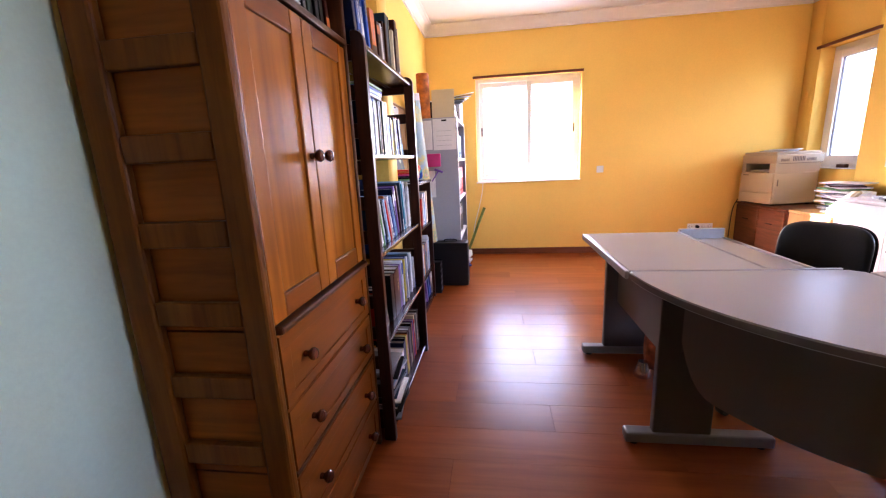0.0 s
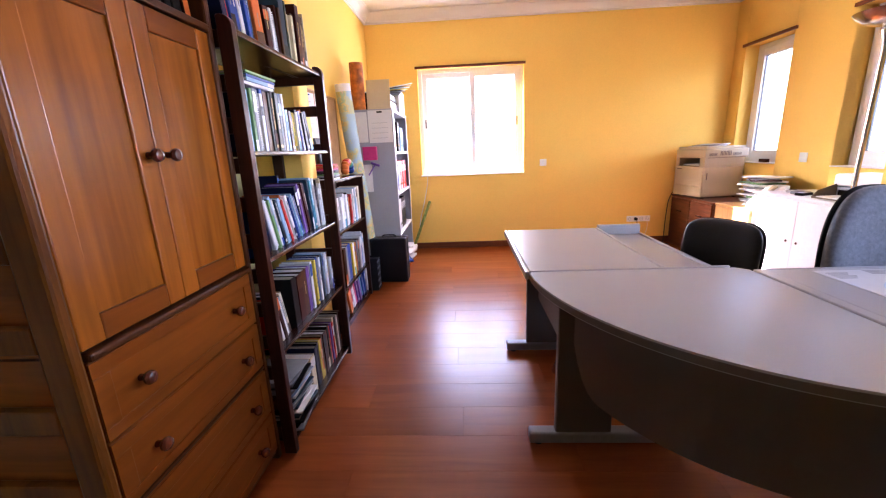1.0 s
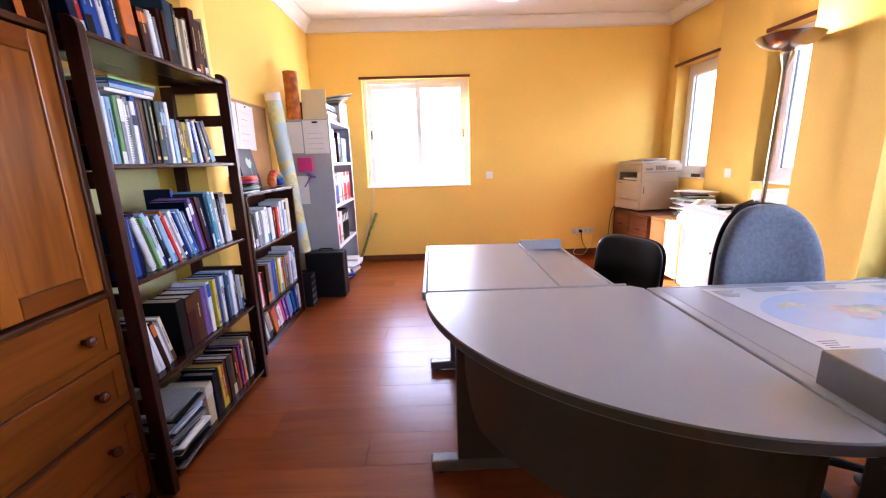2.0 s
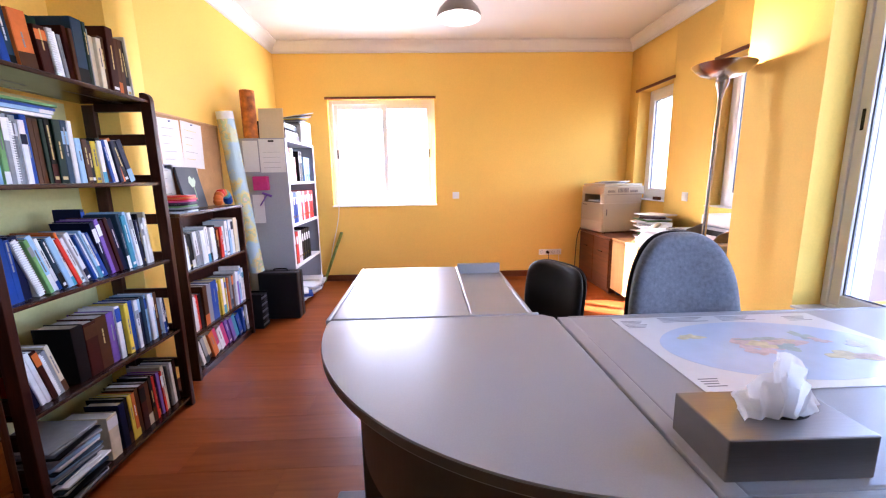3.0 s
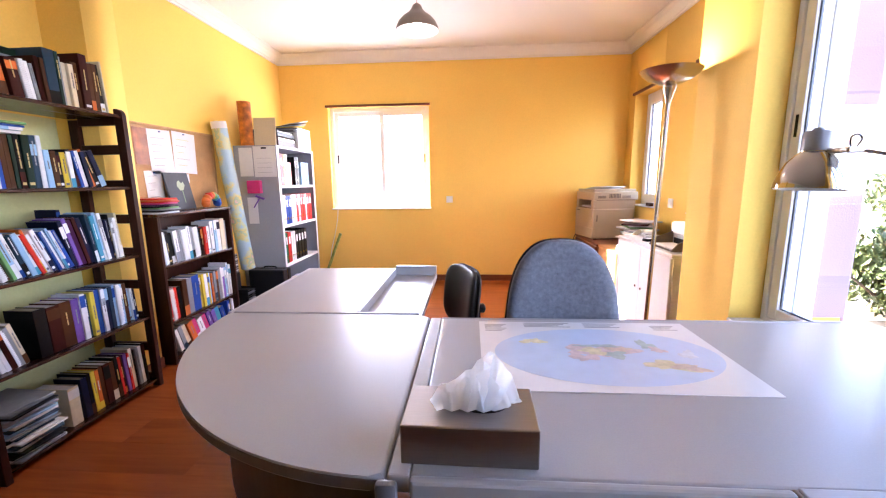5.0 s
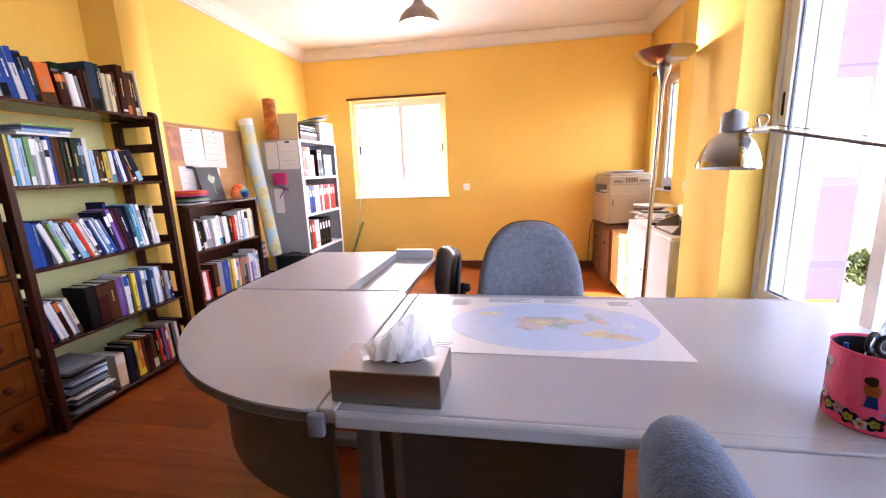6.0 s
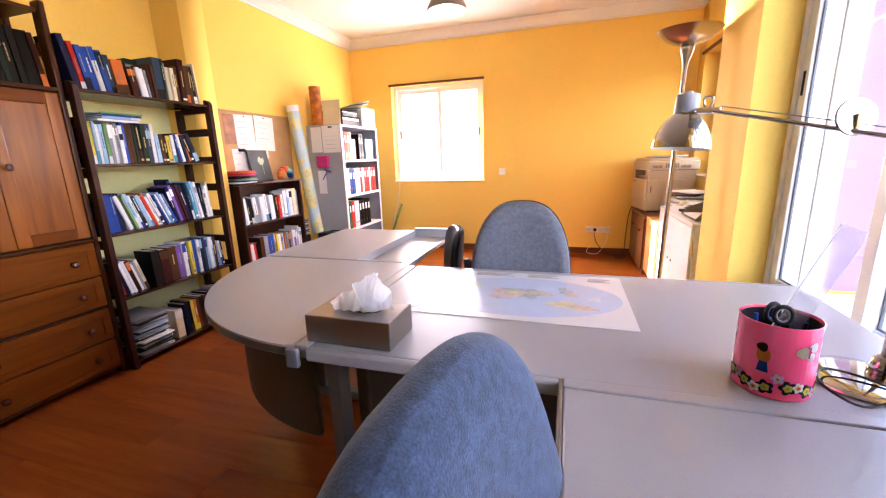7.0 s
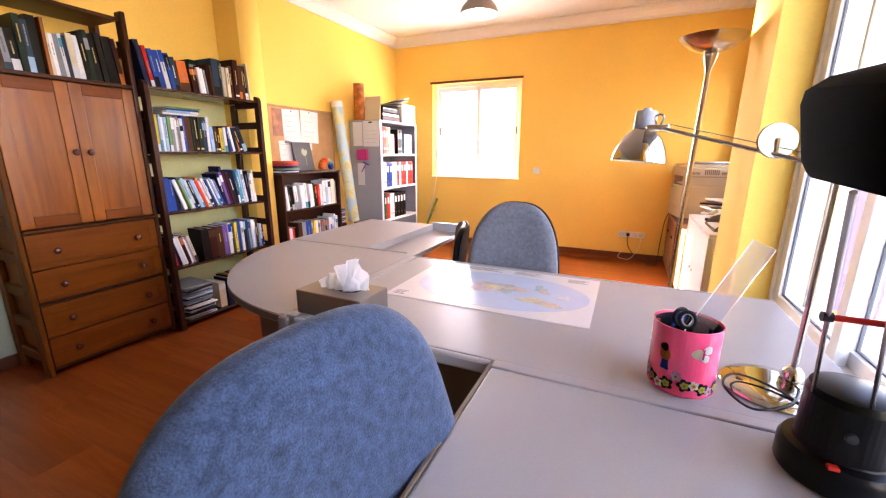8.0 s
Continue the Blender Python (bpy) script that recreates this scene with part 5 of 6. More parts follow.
for bx, by, n, w in ((MX0 + 0.02, MY1 - 0.03, 6, 0.075), (MX0 + 0.16, MY1 - 0.012, 4, 0.16), (MX0 + 0.37, MY1 - 0.012, 4, 0.12), (MX0 + 0.02, MY0 + 0.06, 4, 0.05), (MX1 - 0.12, MY1 - 0.03, 4, 0.08)):
    for k in range(n):
        part("text_bar", boxes((bx, bx + w * (1 - 0.12 * ((k * 7) % 3)), by - 0.0115 * k - 0.0032, by - 0.0115 * k, DT + 0.0023, DT + 0.0026)), INK, sheet)

pot = thing("pencil_pot", "pink printed tin pot holding scissors and a ruler", "pen holder", (2.463, 0.852, DT + 0.001))
part("tin", lathe([(0, 0), (0.064, 0), (0.0665, 0.003), (0.0665, 0.148), (0.0675, 0.151), (0.0655, 0.152), (0.0645, 0.148), (0.0645, 0.006), (0, 0.006)], 48), PINKTIN, pot)
part("inner_lining", lathe([(0.0643, 0.010), (0.0643, 0.146)], 40), BLACKP, pot, "dark inside of the tin")


def decal(name, az, z, shape, material, off=0.0006):
    """A flat printed shape wrapped on the tin; shape: rows of (across, up)."""
    bm = bmesh.new()
    r = 0.0666 + off
    c = bm.verts.new((r * math.cos(az), r * math.sin(az), z))
    vs = [bm.verts.new((r * math.cos(az + u / r), r * math.sin(az + u / r), z + v)) for u, v in shape]
    for i in range(len(vs)):
        bm.faces.new((c, vs[i], vs[(i + 1) % len(vs)]))
    bmesh.ops.solidify(bm, geom=bm.faces[:], thickness=-0.0004)
    return part(name, bm, material, pot)


def petals(r, n, depth=0.3, m=40):
    return [(r * (1 - depth + depth * abs(math.sin(n * math.pi * i / m))) * math.cos(2 * math.pi * i / m), r * (1 - depth + depth * abs(math.sin(n * math.pi * i / m))) * math.sin(2 * math.pi * i / m)) for i in range(m)]


NAVYP, YEL, WHT, GRN, LIL = COLOUR["n"], COLOUR["y"], PAPER, COLOUR["g"], make("lilac_print", (0.45, 0.35, 0.62), 0.5, var=0.05, bump=0)
for k in range(24):
    az = math.radians(-180 + k * 15)
    big = k % 2 == 0
    zc = 0.024 + 0.006 * (k % 3 == 0) if big else 0.018 + 0.014 * (k % 3)
    decal("flower", az, zc, petals(0.0155 if big else 0.011, 5, 0.35), NAVYP if big else (LIL if k % 4 == 1 else WHT), 0.0006 + 0.0003 * (k % 2))
    decal("flower_eye", az, zc, petals(0.0085 if big else 0.0055, 5, 0.25), YEL, 0.0014)
    decal("flower_heart", az, zc, [(0.003 * math.cos(i), 0.003 * math.sin(i)) for i in range(6)], GRN if big else PINKTIN, 0.0019)
for az, zc in ((-68, 0.105), (25, 0.10), (160, 0.105)):
    az = math.radians(az)
    for dx, dy, r in ((-0.010, 0.000, 0.012), (0.009, 0.010, 0.010), (0.006, -0.009, 0.009), (-0.002, -0.006, 0.007)):
        decal("wing", az + dx / 0.0666, zc + dy, petals(r, 3, 0.15), CARD if dx < 0 else WHT, 0.0007 + abs(dy) * 0.04)
    decal("body", az, zc, [(-0.002, -0.011), (0.002, -0.011), (0.003, 0.012), (-0.001, 0.012)], COLOUR["P"], 0.0018)
az = math.radians(-128)
for nm, dx, z, sh, mt_ in (("motif", 0.0, 0.088, petals(0.013, 4, 0.1), COLOUR["o"]), ("motif", 0.001, 0.066, [(-0.010, -0.012), (0.010, -0.012), (0.006, 0.012), (-0.006, 0.012)], COLOUR["b"]), ("motif", -0.003, 0.105, petals(0.010, 3, 0.2), COLOUR["B"])):
    decal(nm, az + dx / 0.0666, z, sh, mt_, 0.0006 + 0.0003 * (z > 0.1))
for i, (x, y, a) in enumerate(((-0.030, -0.012, 8), (0.012, -0.022, -10))):
    sc = thing("scissors", "scissors with black oval handles standing in the pot", "scissors", (2.463 + x, 0.852 + y, DT + 0.010), group="scissors", turn=25 - 30 * i)
    part("blade", moved(boxes((-0.006, 0.006, -0.0012, 0.0012, 0.0, 0.136), bevel=0.0008), pose(0, 0, 0, 0, a * 0.5, 0)), CHROME, sc)
    for s in (-1,) if i else (1,):
        ring_b = bmesh.new()
        pts = [(0.015 * math.cos(2 * math.pi * k / 16) + 0.004 * s, 0, 0.153 + 0.018 * math.sin(2 * math.pi * k / 16)) for k in range(17)]
        part("handle", moved(sweep(pts, 0.0042, bm=ring_b), pose(0, 0, 0, 0, a * 0.5, 0)), BLACKP, sc, "black plastic finger ring")
        part("handle_inset", moved(sweep([(0.0105 * math.cos(2 * math.pi * k / 16) + 0.004 * s, 0, 0.153 + 0.0135 * math.sin(2 * math.pi * k / 16)) for k in range(17)], 0.002), pose(0, 0, 0, 0, a * 0.5, 0)), COLOUR["b"] if i == 0 else COLOUR["s"], sc)
ruler = thing("plastic_ruler", "clear plastic ruler leaning in the pot", "ruler")
foot_r, tip_r = Vector((2.435, 0.862, DT + 0.012)), Vector((2.582, 0.905, DT + 0.326))
rl = (tip_r - foot_r).length
up_r = (tip_r - foot_r) / rl
side_r = up_r.cross(Vector((0.2, 1.0, -0.2))).normalized()
rm = Matrix.Translation(foot_r) @ Matrix((side_r, up_r.cross(side_r), up_r)).transposed().to_4x4()
part("strip", moved(boxes((-0.024, 0.018, -0.0014, 0.0014, 0.0, rl), bevel=0.0006), rm), ACRYL, ruler).visible_shadow = False
part("bevel_edge", moved(boxes((0.0185, 0.0210, -0.0008, 0.0008, 0.0, rl)), rm), LAMPIN, ruler)
for i, (x, y) in enumerate(((-0.02, 0.03), (0.02, 0.03), (0.035, 0.0), (-0.045, 0.01))):
    solid("pen", rod((2.463 + x, 0.852 + y, DT + 0.009), (2.463 + x * 1.25, 0.852 + y * 1.3, DT + 0.142), 0.004, 0.004, 10), COLOUR["bknr"[i]], ("blue", "black", "navy", "red")[i] + " ballpoint pen standing in the pot", "pen", "pens")

lamp = thing("desk_lamp", "chrome desk lamp with a long jointed arm", "lamp")
part("base", lathe([(0, 0), (0.098, 0), (0.100, 0.004), (0.094, 0.010), (0.06, 0.016), (0.03, 0.019), (0, 0.020)], 48, (2.650, 0.910, DT + 0.001)), CHROME, lamp)
part("joint", lathe([(0, 0), (0.022, 0), (0.024, 0.012), (0.018, 0.030), (0.010, 0.038), (0, 0.040)], 24, (2.682, 0.920, DT + 0.020)), CHROME, lamp)
part("lower_arm", rod((2.682, 0.920, DT + 0.055), (2.680, 0.912, 1.222), 0.0065, seg=14), NICKEL, lamp)
part("upper_arm", rod((2.372, 1.115, 1.3175), (2.686, 0.908, 1.221), 0.0045, seg=14), NICKEL, lamp)
part("stay", rod((2.39, 1.108, 1.326), (2.690, 0.905, 1.236), 0.0012, seg=8), NICKEL, lamp)
part("elbow", lathe([(0, -0.014), (0.014, -0.014), (0.016, 0), (0.014, 0.014), (0, 0.014)], 18, m=pose(2.682, 0.910, 1.222, 70, 0, 20)), NICKEL, lamp)
part("counter_disc", lathe([(0, -0.003), (0.036, -0.003), (0.038, 0.0), (0.036, 0.003), (0, 0.003)], 32, m=pose(2.590, 0.980, 1.279, 82, 0, 8)), NICKEL, lamp, "round brushed metal disc")
part("disc_post", boxes((2.588, 2.593, 0.970, 0.9765, 1.252, 1.285)), NICKEL, lamp)
HC = Vector((2.331, 1.186, 1.228))
hm = Matrix.Translation(HC) @ pose(0, 0, 0, -3, 4, 0)
sh = part("shade", lathe([(0.0705, 0.0), (0.072, 0.0), (0.071, 0.012), (0.064, 0.038), (0.052, 0.064), (0.036, 0.083), (0.028, 0.090), (0.028, 0.092)], 40, m=hm), CHROME, lamp, "polished bell-shaped shade")
part("shade_lining", lathe([(0.0695, 0.0005), (0.068, 0.012), (0.060, 0.038), (0.048, 0.062), (0.03, 0.08), (0, 0.082)], 40, m=hm), LAMPIN, sh)
part("lamp_holder", lathe([(0, 0.088), (0.027, 0.088), (0.0285, 0.093), (0.0285, 0.132), (0.026, 0.139), (0.012, 0.141), (0.010, 0.147), (0, 0.147)], 28, m=hm), GREYMET, lamp, "grey ribbed lamp holder")
part("head_bracket", boxes((2.34, 2.395, 1.108, 1.180, 1.311, 1.325), bevel=0.004), NICKEL, lamp)
part("wing_screw", sweep([(2.365, 1.13, 1.325), (2.360, 1.128, 1.346), (2.372, 1.125, 1.352), (2.380, 1.124, 1.343), (2.374, 1.126, 1.325)], 0.0028), CHROME, lamp)
part("cable", sweep([(2.70, 0.93, DT + 0.016), (2.66, 0.83, DT + 0.02), (2.59, 0.80, DT + 0.004), (2.545, 0.845, DT + 0.020), (2.575, 0.90, DT + 0.026), (2.64, 0.87, DT + 0.024), (2.72, 0.80, DT + 0.006), (2.79, 0.80, DT + 0.004), (2.81, 0.92, DT + 0.004)], 0.0026), RUBBER, lamp)

blk = thing("black_desk_lamp", "black halogen desk lamp on two thin rods", "lamp")
part("base", lathe([(0, 0), (0.076, 0), (0.079, 0.005), (0.079, 0.040), (0.074, 0.050), (0.061, 0.053), (0.0595, 0.056), (0.0585, 0.140), (0.055, 0.152), (0.045, 0.156), (0, 0.157)], 48, (2.664, 0.652, DT + 0.0035)), BLACKG, blk)
part("switch", boxes((2.624, 2.638, 0.580, 0.592, DT + 0.0525, DT + 0.0585), bevel=0.002), COLOUR["r"], blk, "small red switch")
part("dial", lathe([(0, 0), (0.008, 0), (0.007, 0.006), (0, 0.007)], 16, m=pose(2.645, 0.594, DT + 0.105, 82)), BLACKP, blk)
RA, RB = (Vector((2.630, 0.690, DT + 0.095)), Vector((2.474, 0.318, 1.222))), (Vector((2.690, 0.655, DT + 0.095)), Vector((2.500, 0.300, 1.235)))
for a, b in (RA, RB):
    part("rod", rod(a, b, 0.0028, seg=12), NICKEL, blk)
part("cross_bar", rod(RA[0].lerp(RA[1], 0.60), RB[0].lerp(RB[1], 0.60) + Vector((0.03, 0, 0)), 0.0038, seg=12), COLOUR["r"], blk, "red plastic cross bar")
part("bar_end", rod(RA[0].lerp(RA[1], 0.60) - Vector((0.006, 0, 0)), RA[0].lerp(RA[1], 0.60) + Vector((0.004, 0, 0)), 0.006, seg=12), BLACKP, blk)
part("head", moved(boxes((-0.060, 0.060, -0.050, 0.050, -0.036, 0.036), bevel=0.016), pose(2.482, 0.240, 1.275, 6, -14, 10)), MATT, blk, "black box-shaped lamp head")

# ---- pendant and floor lamp ----
pend = thing("pendant_lamp", "taupe metal dome pendant hanging on a cord", "lamp", (1.134, 3.115, 0))
part("shade", lathe([(0.148, 2.292), (0.150, 2.294), (0.146, 2.315), (0.130, 2.348), (0.100, 2.380), (0.060, 2.408), (0.040, 2.432), (0.030, 2.455), (0.012, 2.470), (0.006, 2.472)], 48), TAUPE, pend)
part("shade_lining", lathe([(0.1465, 2.2925), (0.142, 2.315), (0.126, 2.346), (0.095, 2.378), (0.05, 2.403), (0, 2.41)], 48), LAMPIN, pend, "white enamel inside")
BULB = bpy.data.materials.new("glowing_bulb")
BULB.use_nodes = True
BULB.node_tree.nodes["Principled BSDF"].inputs["Emission Color"].default_value = (1.0, 0.93, 0.82, 1)
BULB.node_tree.nodes["Principled BSDF"].inputs["Emission Strength"].default_value = 1.2
part("bulb", lathe([(0, 2.300), (0.022, 2.305), (0.032, 2.325), (0.030, 2.345), (0.016, 2.375), (0.013, 2.40), (0, 2.40)], 24), BULB, pend, "lit white bulb")
part("cord", rod((0, 0, 2.47), (0, 0, ZC - 0.03), 0.003, seg=8), TAUPE, pend)
part("ceiling_rose", lathe([(0, ZC - 0.001), (0.045, ZC - 0.001), (0.042, ZC - 0.02), (0.012, ZC - 0.035), (0, ZC - 0.035)], 28), TAUPE, pend)

tor = thing("floor_lamp", "brushed nickel uplighter floor lamp with a shallow bowl", "lamp", (2.610, 2.640, 0))
part("foot", lathe([(0, 0), (0.135, 0), (0.138, 0.005), (0.12, 0.016), (0.03, 0.026), (0.014, 0.04), (0, 0.04)], 48), NICKEL, tor)
part("pole", rod((0, 0, 0.03), (0.045, 0.02, 1.70), 0.0125, seg=20), NICKEL, tor)
tm = pose(0.045, 0.02, 1.69, 0, 1.5, 0)
part("neck", lathe([(0, 0), (0.014, 0), (0.017, 0.02), (0.034, 0.075), (0.036, 0.095), (0.030, 0.105), (0, 0.105)], 28, m=tm), NICKEL, tor)
part("bowl", lathe([(0.03, 0.104), (0.07, 0.112), (0.115, 0.132), (0.150, 0.160), (0.163, 0.178), (0.165, 0.180), (0.161, 0.180), (0.146, 0.163), (0.112, 0.137), (0.07, 0.118), (0, 0.110)], 56, m=tm), NICKEL, tor)

bulb = part("bulb", rod((0.045 - 0.045, 0.02, 1.846), (0.045 + 0.045, 0.02, 1.846), 0.006, seg=12), LAMPIN, tor, "halogen tube in the bowl")
halogen = new("uplighter_light", bpy.data.lights.new("uplighter_light", "POINT"))
halogen.data.energy, halogen.data.color, halogen.data.shadow_soft_size = 0.75, (1.0, 0.80, 0.52), 0.02
halogen.location = (2.657, 2.660, 1.862)

# ---- cabinets on the east side ----
brown = thing("file_cabinet", "red-brown wooden cabinet under the photocopier", "cabinet")
part("body", boxes((2.80, 3.315, 4.245, 5.06, 0.0, 0.575), bevel=0.003), REDCAB, brown)
part("top", boxes((2.785, 3.318, 4.235, 5.065, 0.5755, 0.597), bevel=0.003), REDCAB, brown)
for y0, y1 in ((4.255, 4.650), (4.656, 5.05)):
    dr = part("door", boxes((2.783, 2.7995, y0, y1, 0.05, 0.570), bevel=0.003), REDCAB, brown)
    part("handle", boxes((2.768, 2.783, (y0 + y1) / 2 - 0.045, (y0 + y1) / 2 + 0.045, 0.42, 0.432), bevel=0.003), COLOUR["m"], dr)
ped = thing("drawer_pedestal", "light beech pedestal on castors beside the cabinet", "cabinet")
part("body", boxes((2.822, 3.28, 3.735, 4.225, 0.062, 0.575), bevel=0.003), BEECH, ped)
part("top", boxes((2.80, 3.285, 3.728, 4.230, 0.5755, 0.600), bevel=0.003), BEECH, ped)
part("front", boxes((2.802, 2.8215, 3.738, 4.222, 0.065, 0.572), bevel=0.002), BEECH, ped)
for x in (2.87, 3.22):
    for y in (3.79, 4.17):
        part("castor", moved(lathe([(0, -0.012), (0.026, -0.012), (0.028, 0), (0.026, 0.012), (0, 0.012)], 18), pose(x, y, 0.028, 90)), BLACKP, ped)
        part("castor_fork", boxes((x - 0.012, x + 0.012, y - 0.018, y + 0.018, 0.045, 0.0615)), GREYMET, ped)
white = thing("steel_cupboard", "low white steel cupboard with two doors", "cabinet")
part("body", boxes((2.825, 3.30, 2.775, 3.715, 0.03, 0.742), bevel=0.003), WHITEMET, white)
part("top", boxes((2.808, 3.305, 2.770, 3.72, 0.7425, 0.766), bevel=0.004), WHITEMET, white)
part("plinth", boxes((2.85, 3.29, 2.80, 3.70, 0.0, 0.03)), GREYMET, white)
for y0, y1, ky in ((2.780, 3.2435, 3.20), (3.2465, 3.710, 3.30)):
    dr = part("door", boxes((2.808, 2.8245, y0, y1, 0.04, 0.738), bevel=0.003), WHITEMET, white)
    part("lock", moved(lathe([(0, 0), (0.010, 0), (0.010, 0.006), (0, 0.006)], 14), pose(2.8085, ky, 0.42, 0, -90, 0)), CHROME, dr)

cop = thing("photocopier", "beige desktop photocopier with side vents", "copier", (2.835, 4.550, 0.598), turn=9)
cop.scale = (1.14, 1.02, 1.0)
# local x: along the vented side, local y: along the output side
part("lower_body", boxes((0.0, 0.41, 0.0, 0.44, 0.012, 0.335), bevel=0.008), BEIGE, cop)
part("paper_drawer", boxes((-0.008, -0.0005, 0.006, 0.434, 0.014, 0.125), bevel=0.003), BEIGE, cop)
part("front_door", boxes((-0.008, -0.0005, 0.006, 0.434, 0.132, 0.330), bevel=0.003), BEIGE, cop)
part("scanner_unit", boxes((-0.004, 0.43, -0.006, 0.44, 0.430, 0.520), bevel=0.008), BEIGE, cop)
part("bay_post", boxes((0.0, 0.41, 0.0, 0.075, 0.335, 0.43), (0.0, 0.41, 0.385, 0.44, 0.335, 0.43), (0.25, 0.41, 0.075, 0.385, 0.335, 0.43), bevel=0.004), BEIGE, cop)
part("output_tray", boxes((0.01, 0.25, 0.08, 0.38, 0.3355, 0.345), bevel=0.002), BEIGED, cop, "dark output tray inside the bay")
part("output_paper", boxes((0.03, 0.24, 0.10, 0.36, 0.3455, 0.362)), PAPER, cop)
part("lid", boxes((0.01, 0.42, 0.02, 0.435, 0.5205, 0.548), bevel=0.006), BEIGE, cop)
part("side_line", boxes((0.02, 0.42, -0.0075, -0.0062, 0.428, 0.432)), BEIGED, cop)
for a, b in ((0.035, 0.115), (0.145, 0.26), (0.275, 0.36)):
    n = 8
    for k in range(n):
        part("vent_slot", boxes((a + (b - a) * k / n, a + (b - a) * (k + 0.55) / n, -0.0078, -0.0062, 0.452, 0.478 if a != 0.145 else 0.498)), BEIGED, cop)
part("door_grip", boxes((0.030, 0.040, -0.003, -0.0005, 0.20, 0.27), bevel=0.001), BEIGED, cop)
part("name_bar", boxes((-0.0095, -0.0082, 0.32, 0.40, 0.305, 0.314)), BEIGED, cop)
for x in (0.04, 0.37):
    for y in (0.04, 0.40):
        part("foot", lathe([(0, 0), (0.016, 0), (0.016, 0.012), (0, 0.012)], 12, (x, y, 0)), BLACKP, cop)
for i in range(4):
    sh_ = part("paper_sheaf", moved(slab([(-0.15, -0.105), (0.15, -0.105), (0.15, 0.105), (-0.15, 0.105)], 0, 0.006), pose(3.02 + 0.02 * i, 4.86 - 0.015 * i, 1.1465 + 0.0064 * i, 0, 0, 16 + 9 * i)), PAPER if i != 1 else COLOUR["s"])
    tagged(sh_, "thin sheaf of paper lying on the photocopier", "papers", "papers on the copier")
for i in range(15):
    sh_ = part("paper_sheaf", moved(slab([(-0.155, -0.11), (0.155, -0.11), (0.155, 0.11), (-0.155, 0.11)], 0, 0.0115), pose(3.10 + 0.03 * math.sin(i * 2.3), 4.03 + 0.035 * math.cos(i * 1.7), 0.6005 + 0.0178 * i, 0, 0, 80 + (i * 47) % 60 - 30)), (PAPER, PAPER, COLOUR["s"], PAPER, COLOUR["g"], PAPER, COLOUR["m"])[i % 7])
    tagged(sh_, "untidy pile of papers and folders on the beech pedestal", "papers", "paper pile")
fax = thing("fax_machine", "pale grey fax telephone with a sloping keypad", "telephone", (2.98, 3.80, 0.6005), turn=4)
body = slab([(-0.13, 0.0), (0.13, 0.0), (0.13, 0.20), (0.05, 0.20), (-0.13, 0.05)], -0.075, 0.065, 0.006)
part("body", moved(body, Matrix(((1, 0, 0, 0), (0, 0, 1, 0), (0, 1, 0, 0), (0, 0, 0, 1)))), LAMPIN, fax)
part("handset", moved(boxes((-0.10, 0.09, -0.068, -0.028, 0, 0.03), bevel=0.010), pose(-0.035, 0, 0.135, 0, -39, 0)), BEIGE, fax)
for i in range(12):
    part("key", moved(boxes((-0.007, 0.007, -0.006, 0.006, 0, 0.004), bevel=0.001), pose(-0.10 + 0.022 * (i // 3), 0.0 + 0.019 * (i % 3), 0.077 + 0.0183 * (i // 3), 0, -39, 0)), GREYMET, fax)

prn = thing("inkjet_printer", "white and grey inkjet printer with open paper tray", "printer", (3.03, 2.815, 0.7665))
part("body", boxes((-0.02, 0.24, 0.0, 0.40, 0.0, 0.085), bevel=0.012), GREYMET, prn)
part("cover", boxes((-0.03, 0.23, 0.005, 0.395, 0.088, 0.175), bevel=0.016), LAMPIN, prn)
part("output_slot", boxes((-0.022, -0.0195, 0.05, 0.35, 0.02, 0.06)), BLACKP, prn)
part("output_tray", boxes((-0.19, -0.021, 0.03, 0.37, 0.004, 0.014), bevel=0.003), BEIGED, prn)
for y in (0.03, 0.362):
    part("tray_side", slab([(-0.19, 0.014), (-0.022, 0.014), (-0.022, 0.105), (-0.15, 0.06)], 0, 0.008), BEIGED, prn).matrix_basis = Matrix(((1, 0, 0, 0), (0, 0, 1, y), (0, 1, 0, 0), (0, 0, 0, 1)))
part("paper", boxes((-0.18, -0.03, 0.06, 0.34, 0.0145, 0.022)), PAPER, prn)
for i, (y, c) in enumerate(((3.36, "k"), (3.44, "s"), (3.55, "w"))):
    sm = solid("desk_gadget", moved(boxes((-0.06, 0.06, -0.03, 0.03, 0, 0.022), bevel=0.006), pose(2.93 + 0.04 * i, y, 0.7665, 0, 0, 20 - 25 * i)), COLOUR[c], ("black", "grey", "white")[i] + " small handset lying on the cupboard", "gadget")
    part("keypad", moved(boxes((-0.04, 0.01, -0.02, 0.02, 0.0222, 0.0235)), pose(2.93 + 0.04 * i, y, 0.7665, 0, 0, 20 - 25 * i)), BLACKP if c != "k" else GREYMET, sm)
eraser = solid("sponge_block", boxes((3.36, 3.40, 4.42, 4.52, 0.9685, 1.003), bevel=0.004), COLOUR["B"], "brown block lying on the window sill", "block")

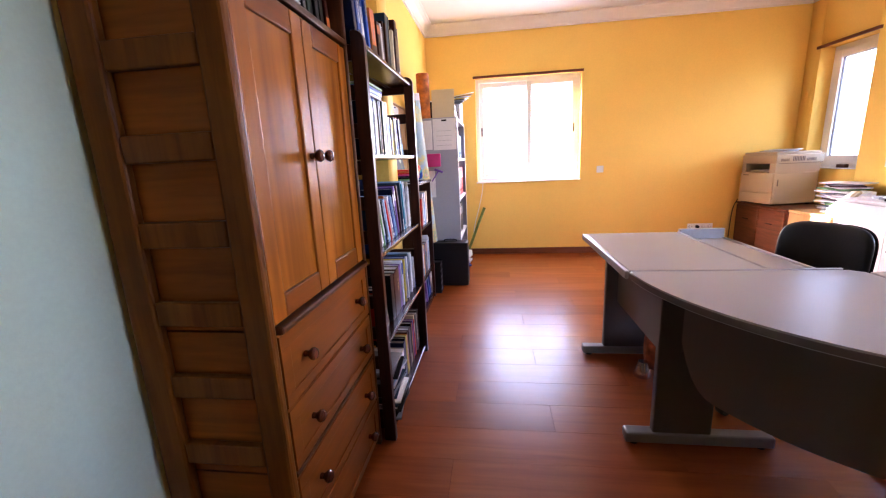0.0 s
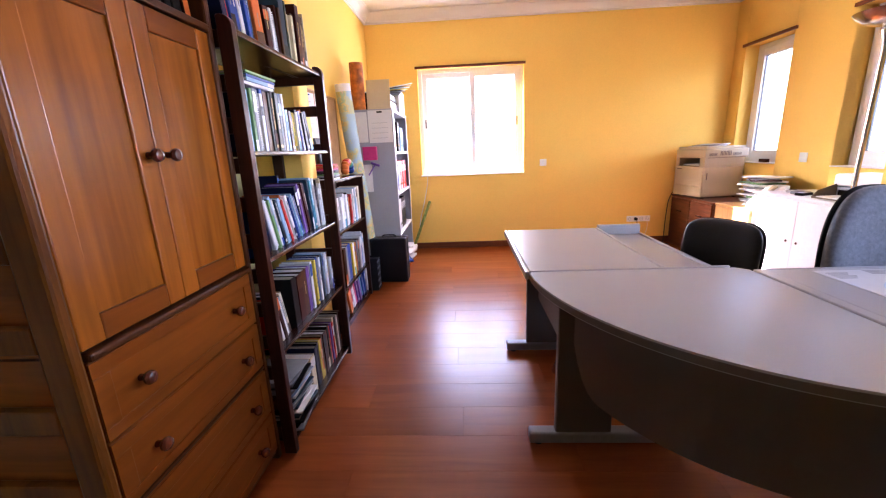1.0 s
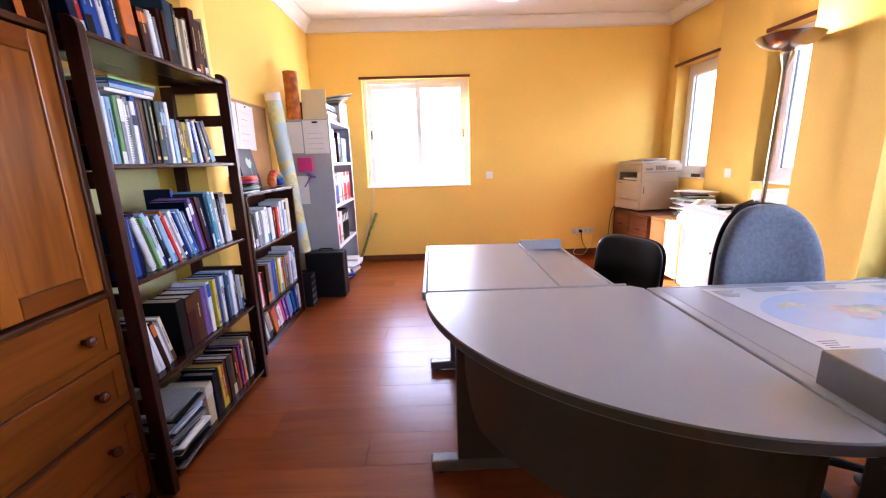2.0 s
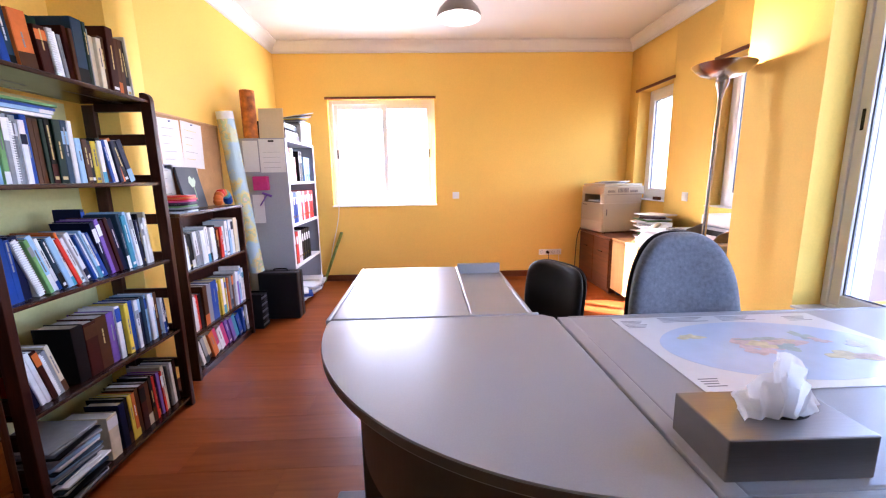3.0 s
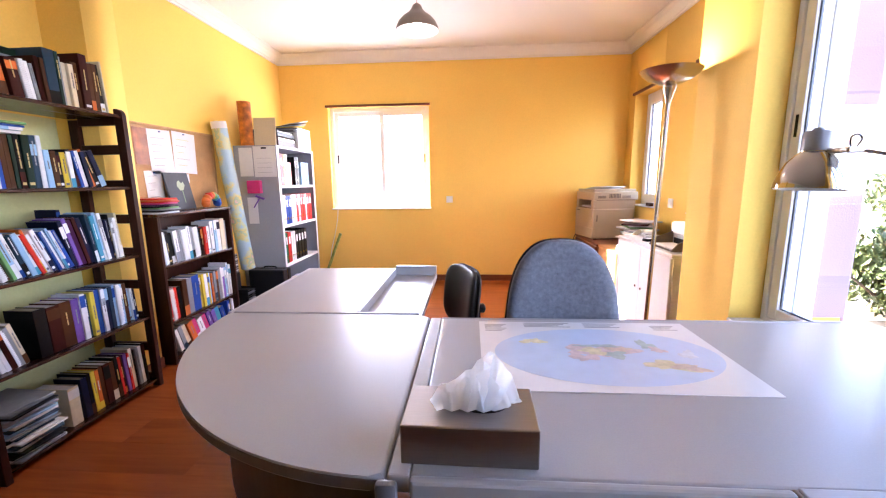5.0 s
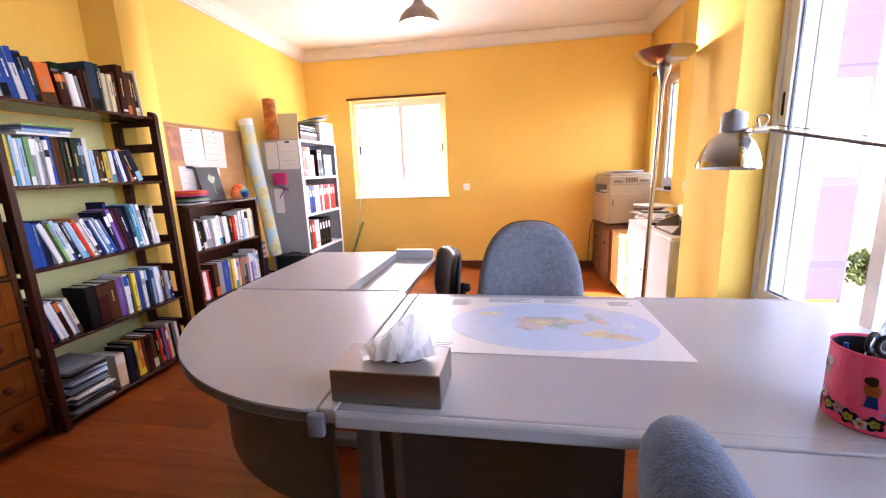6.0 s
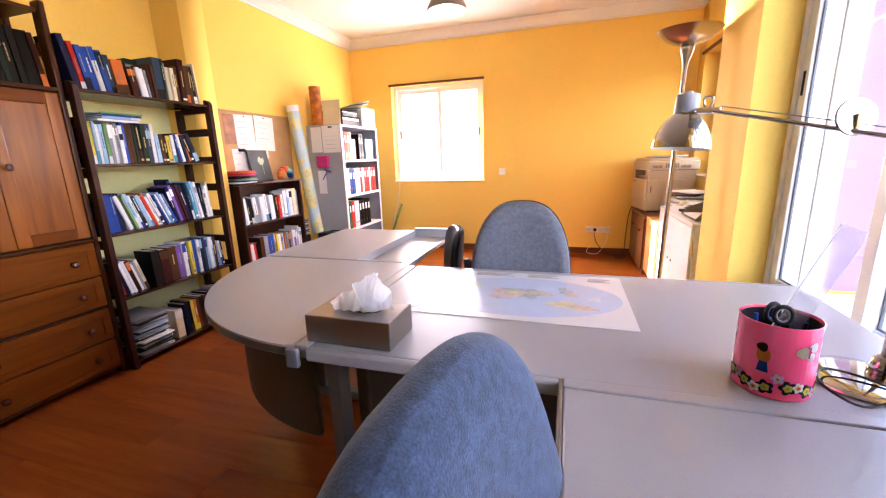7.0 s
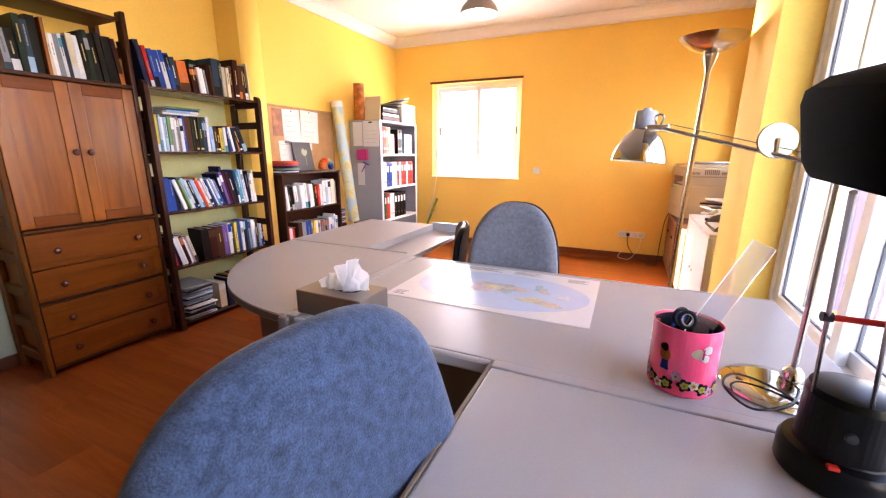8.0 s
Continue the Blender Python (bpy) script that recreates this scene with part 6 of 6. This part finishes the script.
# ---- switches, sockets, cables ----
def plate(name, at, axis, w=0.08, h=0.08, label="white plastic light switch on the wall", cat="switch", toggles=1):
    t = thing(name, label, cat, at, turn=0 if axis == "y" else -90)
    part("surround", boxes((-w / 2, w / 2, -0.009, -0.0005, -h / 2, h / 2), bevel=0.004), LAMPIN, t)
    for k in range(toggles):
        c = -w / 2 + w * (k + 0.5) / toggles
        if cat == "switch":
            part("rocker", boxes((c - 0.022, c + 0.022, -0.013, -0.0092, -0.028, 0.028), bevel=0.003), LAMPIN, t)
        else:
            part("socket_well", moved(lathe([(0.021, 0.0), (0.019, 0.001), (0.0185, -0.006), (0, -0.006)], 20), pose(c, -0.0094, 0, 90)), COLOUR["s"], t)
            for s in (-1, 1):
                part("pin_hole", moved(lathe([(0, 0.0), (0.0028, 0.0), (0.0028, 0.002), (0, 0.002)], 8), pose(c + 0.0095 * s, -0.009, 0, 90)), BLACKP, t)
    return t


plate("light_switch", (1.243, Y1, 1.03), "y")
plate("light_switch", (XR, 3.92, 1.03), "x", 0.085, 0.085)
plate("wall_socket", (2.423, Y1, 0.302), "y", 0.285, 0.072, "row of white wall sockets with a black plug", "socket", 4)
plug = thing("mains_plug", "black mains plug with its cable in the socket", "plug")
part("plug_body", moved(lathe([(0, 0), (0.019, 0), (0.017, 0.03), (0.008, 0.045), (0, 0.045)], 18), pose(2.388, 5.083, 0.302, 90)), BLACKP, plug)
part("cable", sweep([(2.388, 5.04, 0.300), (2.385, 5.02, 0.24), (2.41, 5.03, 0.15), (2.48, 5.04, 0.06), (2.56, 5.03, 0.008), (2.66, 5.0, 0.006), (2.74, 4.97, 0.006)], 0.004), RUBBER, plug)
solid("white_cable", sweep([(2.53, 5.082, 0.275), (2.52, 5.06, 0.16), (2.44, 5.05, 0.02), (2.36, 5.04, 0.008), (2.30, 5.05, 0.03), (2.34, 5.07, 0.10)], 0.0025), LAMPIN, "thin white cable hanging from the socket", "cable")
solid("copier_cable", sweep([(2.80, 5.075, 0.62), (2.755, 5.07, 0.50), (2.735, 5.06, 0.25), (2.72, 5.04, 0.02), (2.66, 4.98, 0.007), (2.60, 4.92, 0.007), (2.66, 4.86, 0.007), (2.73, 4.92, 0.008), (2.68, 5.0, 0.012)], 0.0045), RUBBER, "black power cable trailing down to the floor", "cable")
for i, (x, y) in enumerate(((0.87, 2.205), (0.845, 2.10))):
    if i == 0:
        solid("patterned_bag", moved(cushion(0.22, 0.20, 0.12, 3.0), pose(x + 0.02, y + 0.02, 0.0, 0, 0, 75)), make("red_patterned_cloth", (0.38, 0.10, 0.05), 0.8, var=0.6, fine=30, coarse=14, bump=0.1), "red patterned cloth bag on the floor under the desk", "bag")
    else:
        solid("metal_bell", lathe([(0, 0), (0.045, 0), (0.046, 0.006), (0.034, 0.05), (0.024, 0.085), (0, 0.09)], 24, (x - 0.06, y + 0.02, 0.0005)), NICKEL, "small grey metal cone on the floor", "ornament")

# ---- floor boards ----
solid("floor", boxes((XN - 0.3, XE, Y0 - 0.25, Y1 + 0.3, -0.30, -0.009)), FLOOR, "cherry laminate floor in long boards", "floor", kind="structure")
floor_ob = bpy.data.objects["floor"]
BOARD = mesh_of("board", boxes((0.0003, 1.3797, 0.0003, 0.1997, -0.009, 0.0), bevel=0.0003), FLOOR, smooth=False)
short = {}
row = 0
y = -1.79 - 0.2
while y < Y1:
    off = (row * 0.47) % 1.38
    x = XN - 0.05 - off
    while x < XR:
        a, b = max(x, XN - 0.05), min(x + 1.38, XE - 0.02)
        if b - a > 0.05:
            key = round(b - a, 3)
            if key == 1.38:
                me = BOARD
            else:
                if key not in short:
                    short[key] = mesh_of("board", boxes((0.0003, key - 0.0003, 0.0003, 0.1997, -0.009, 0.0), bevel=0.0003), FLOOR, smooth=False)
                me = short[key]
            ob = new("board", me)
            ob.parent = floor_ob
            ob.location = (a, y, 0)
        x += 1.38
    y += 0.2
    row += 1
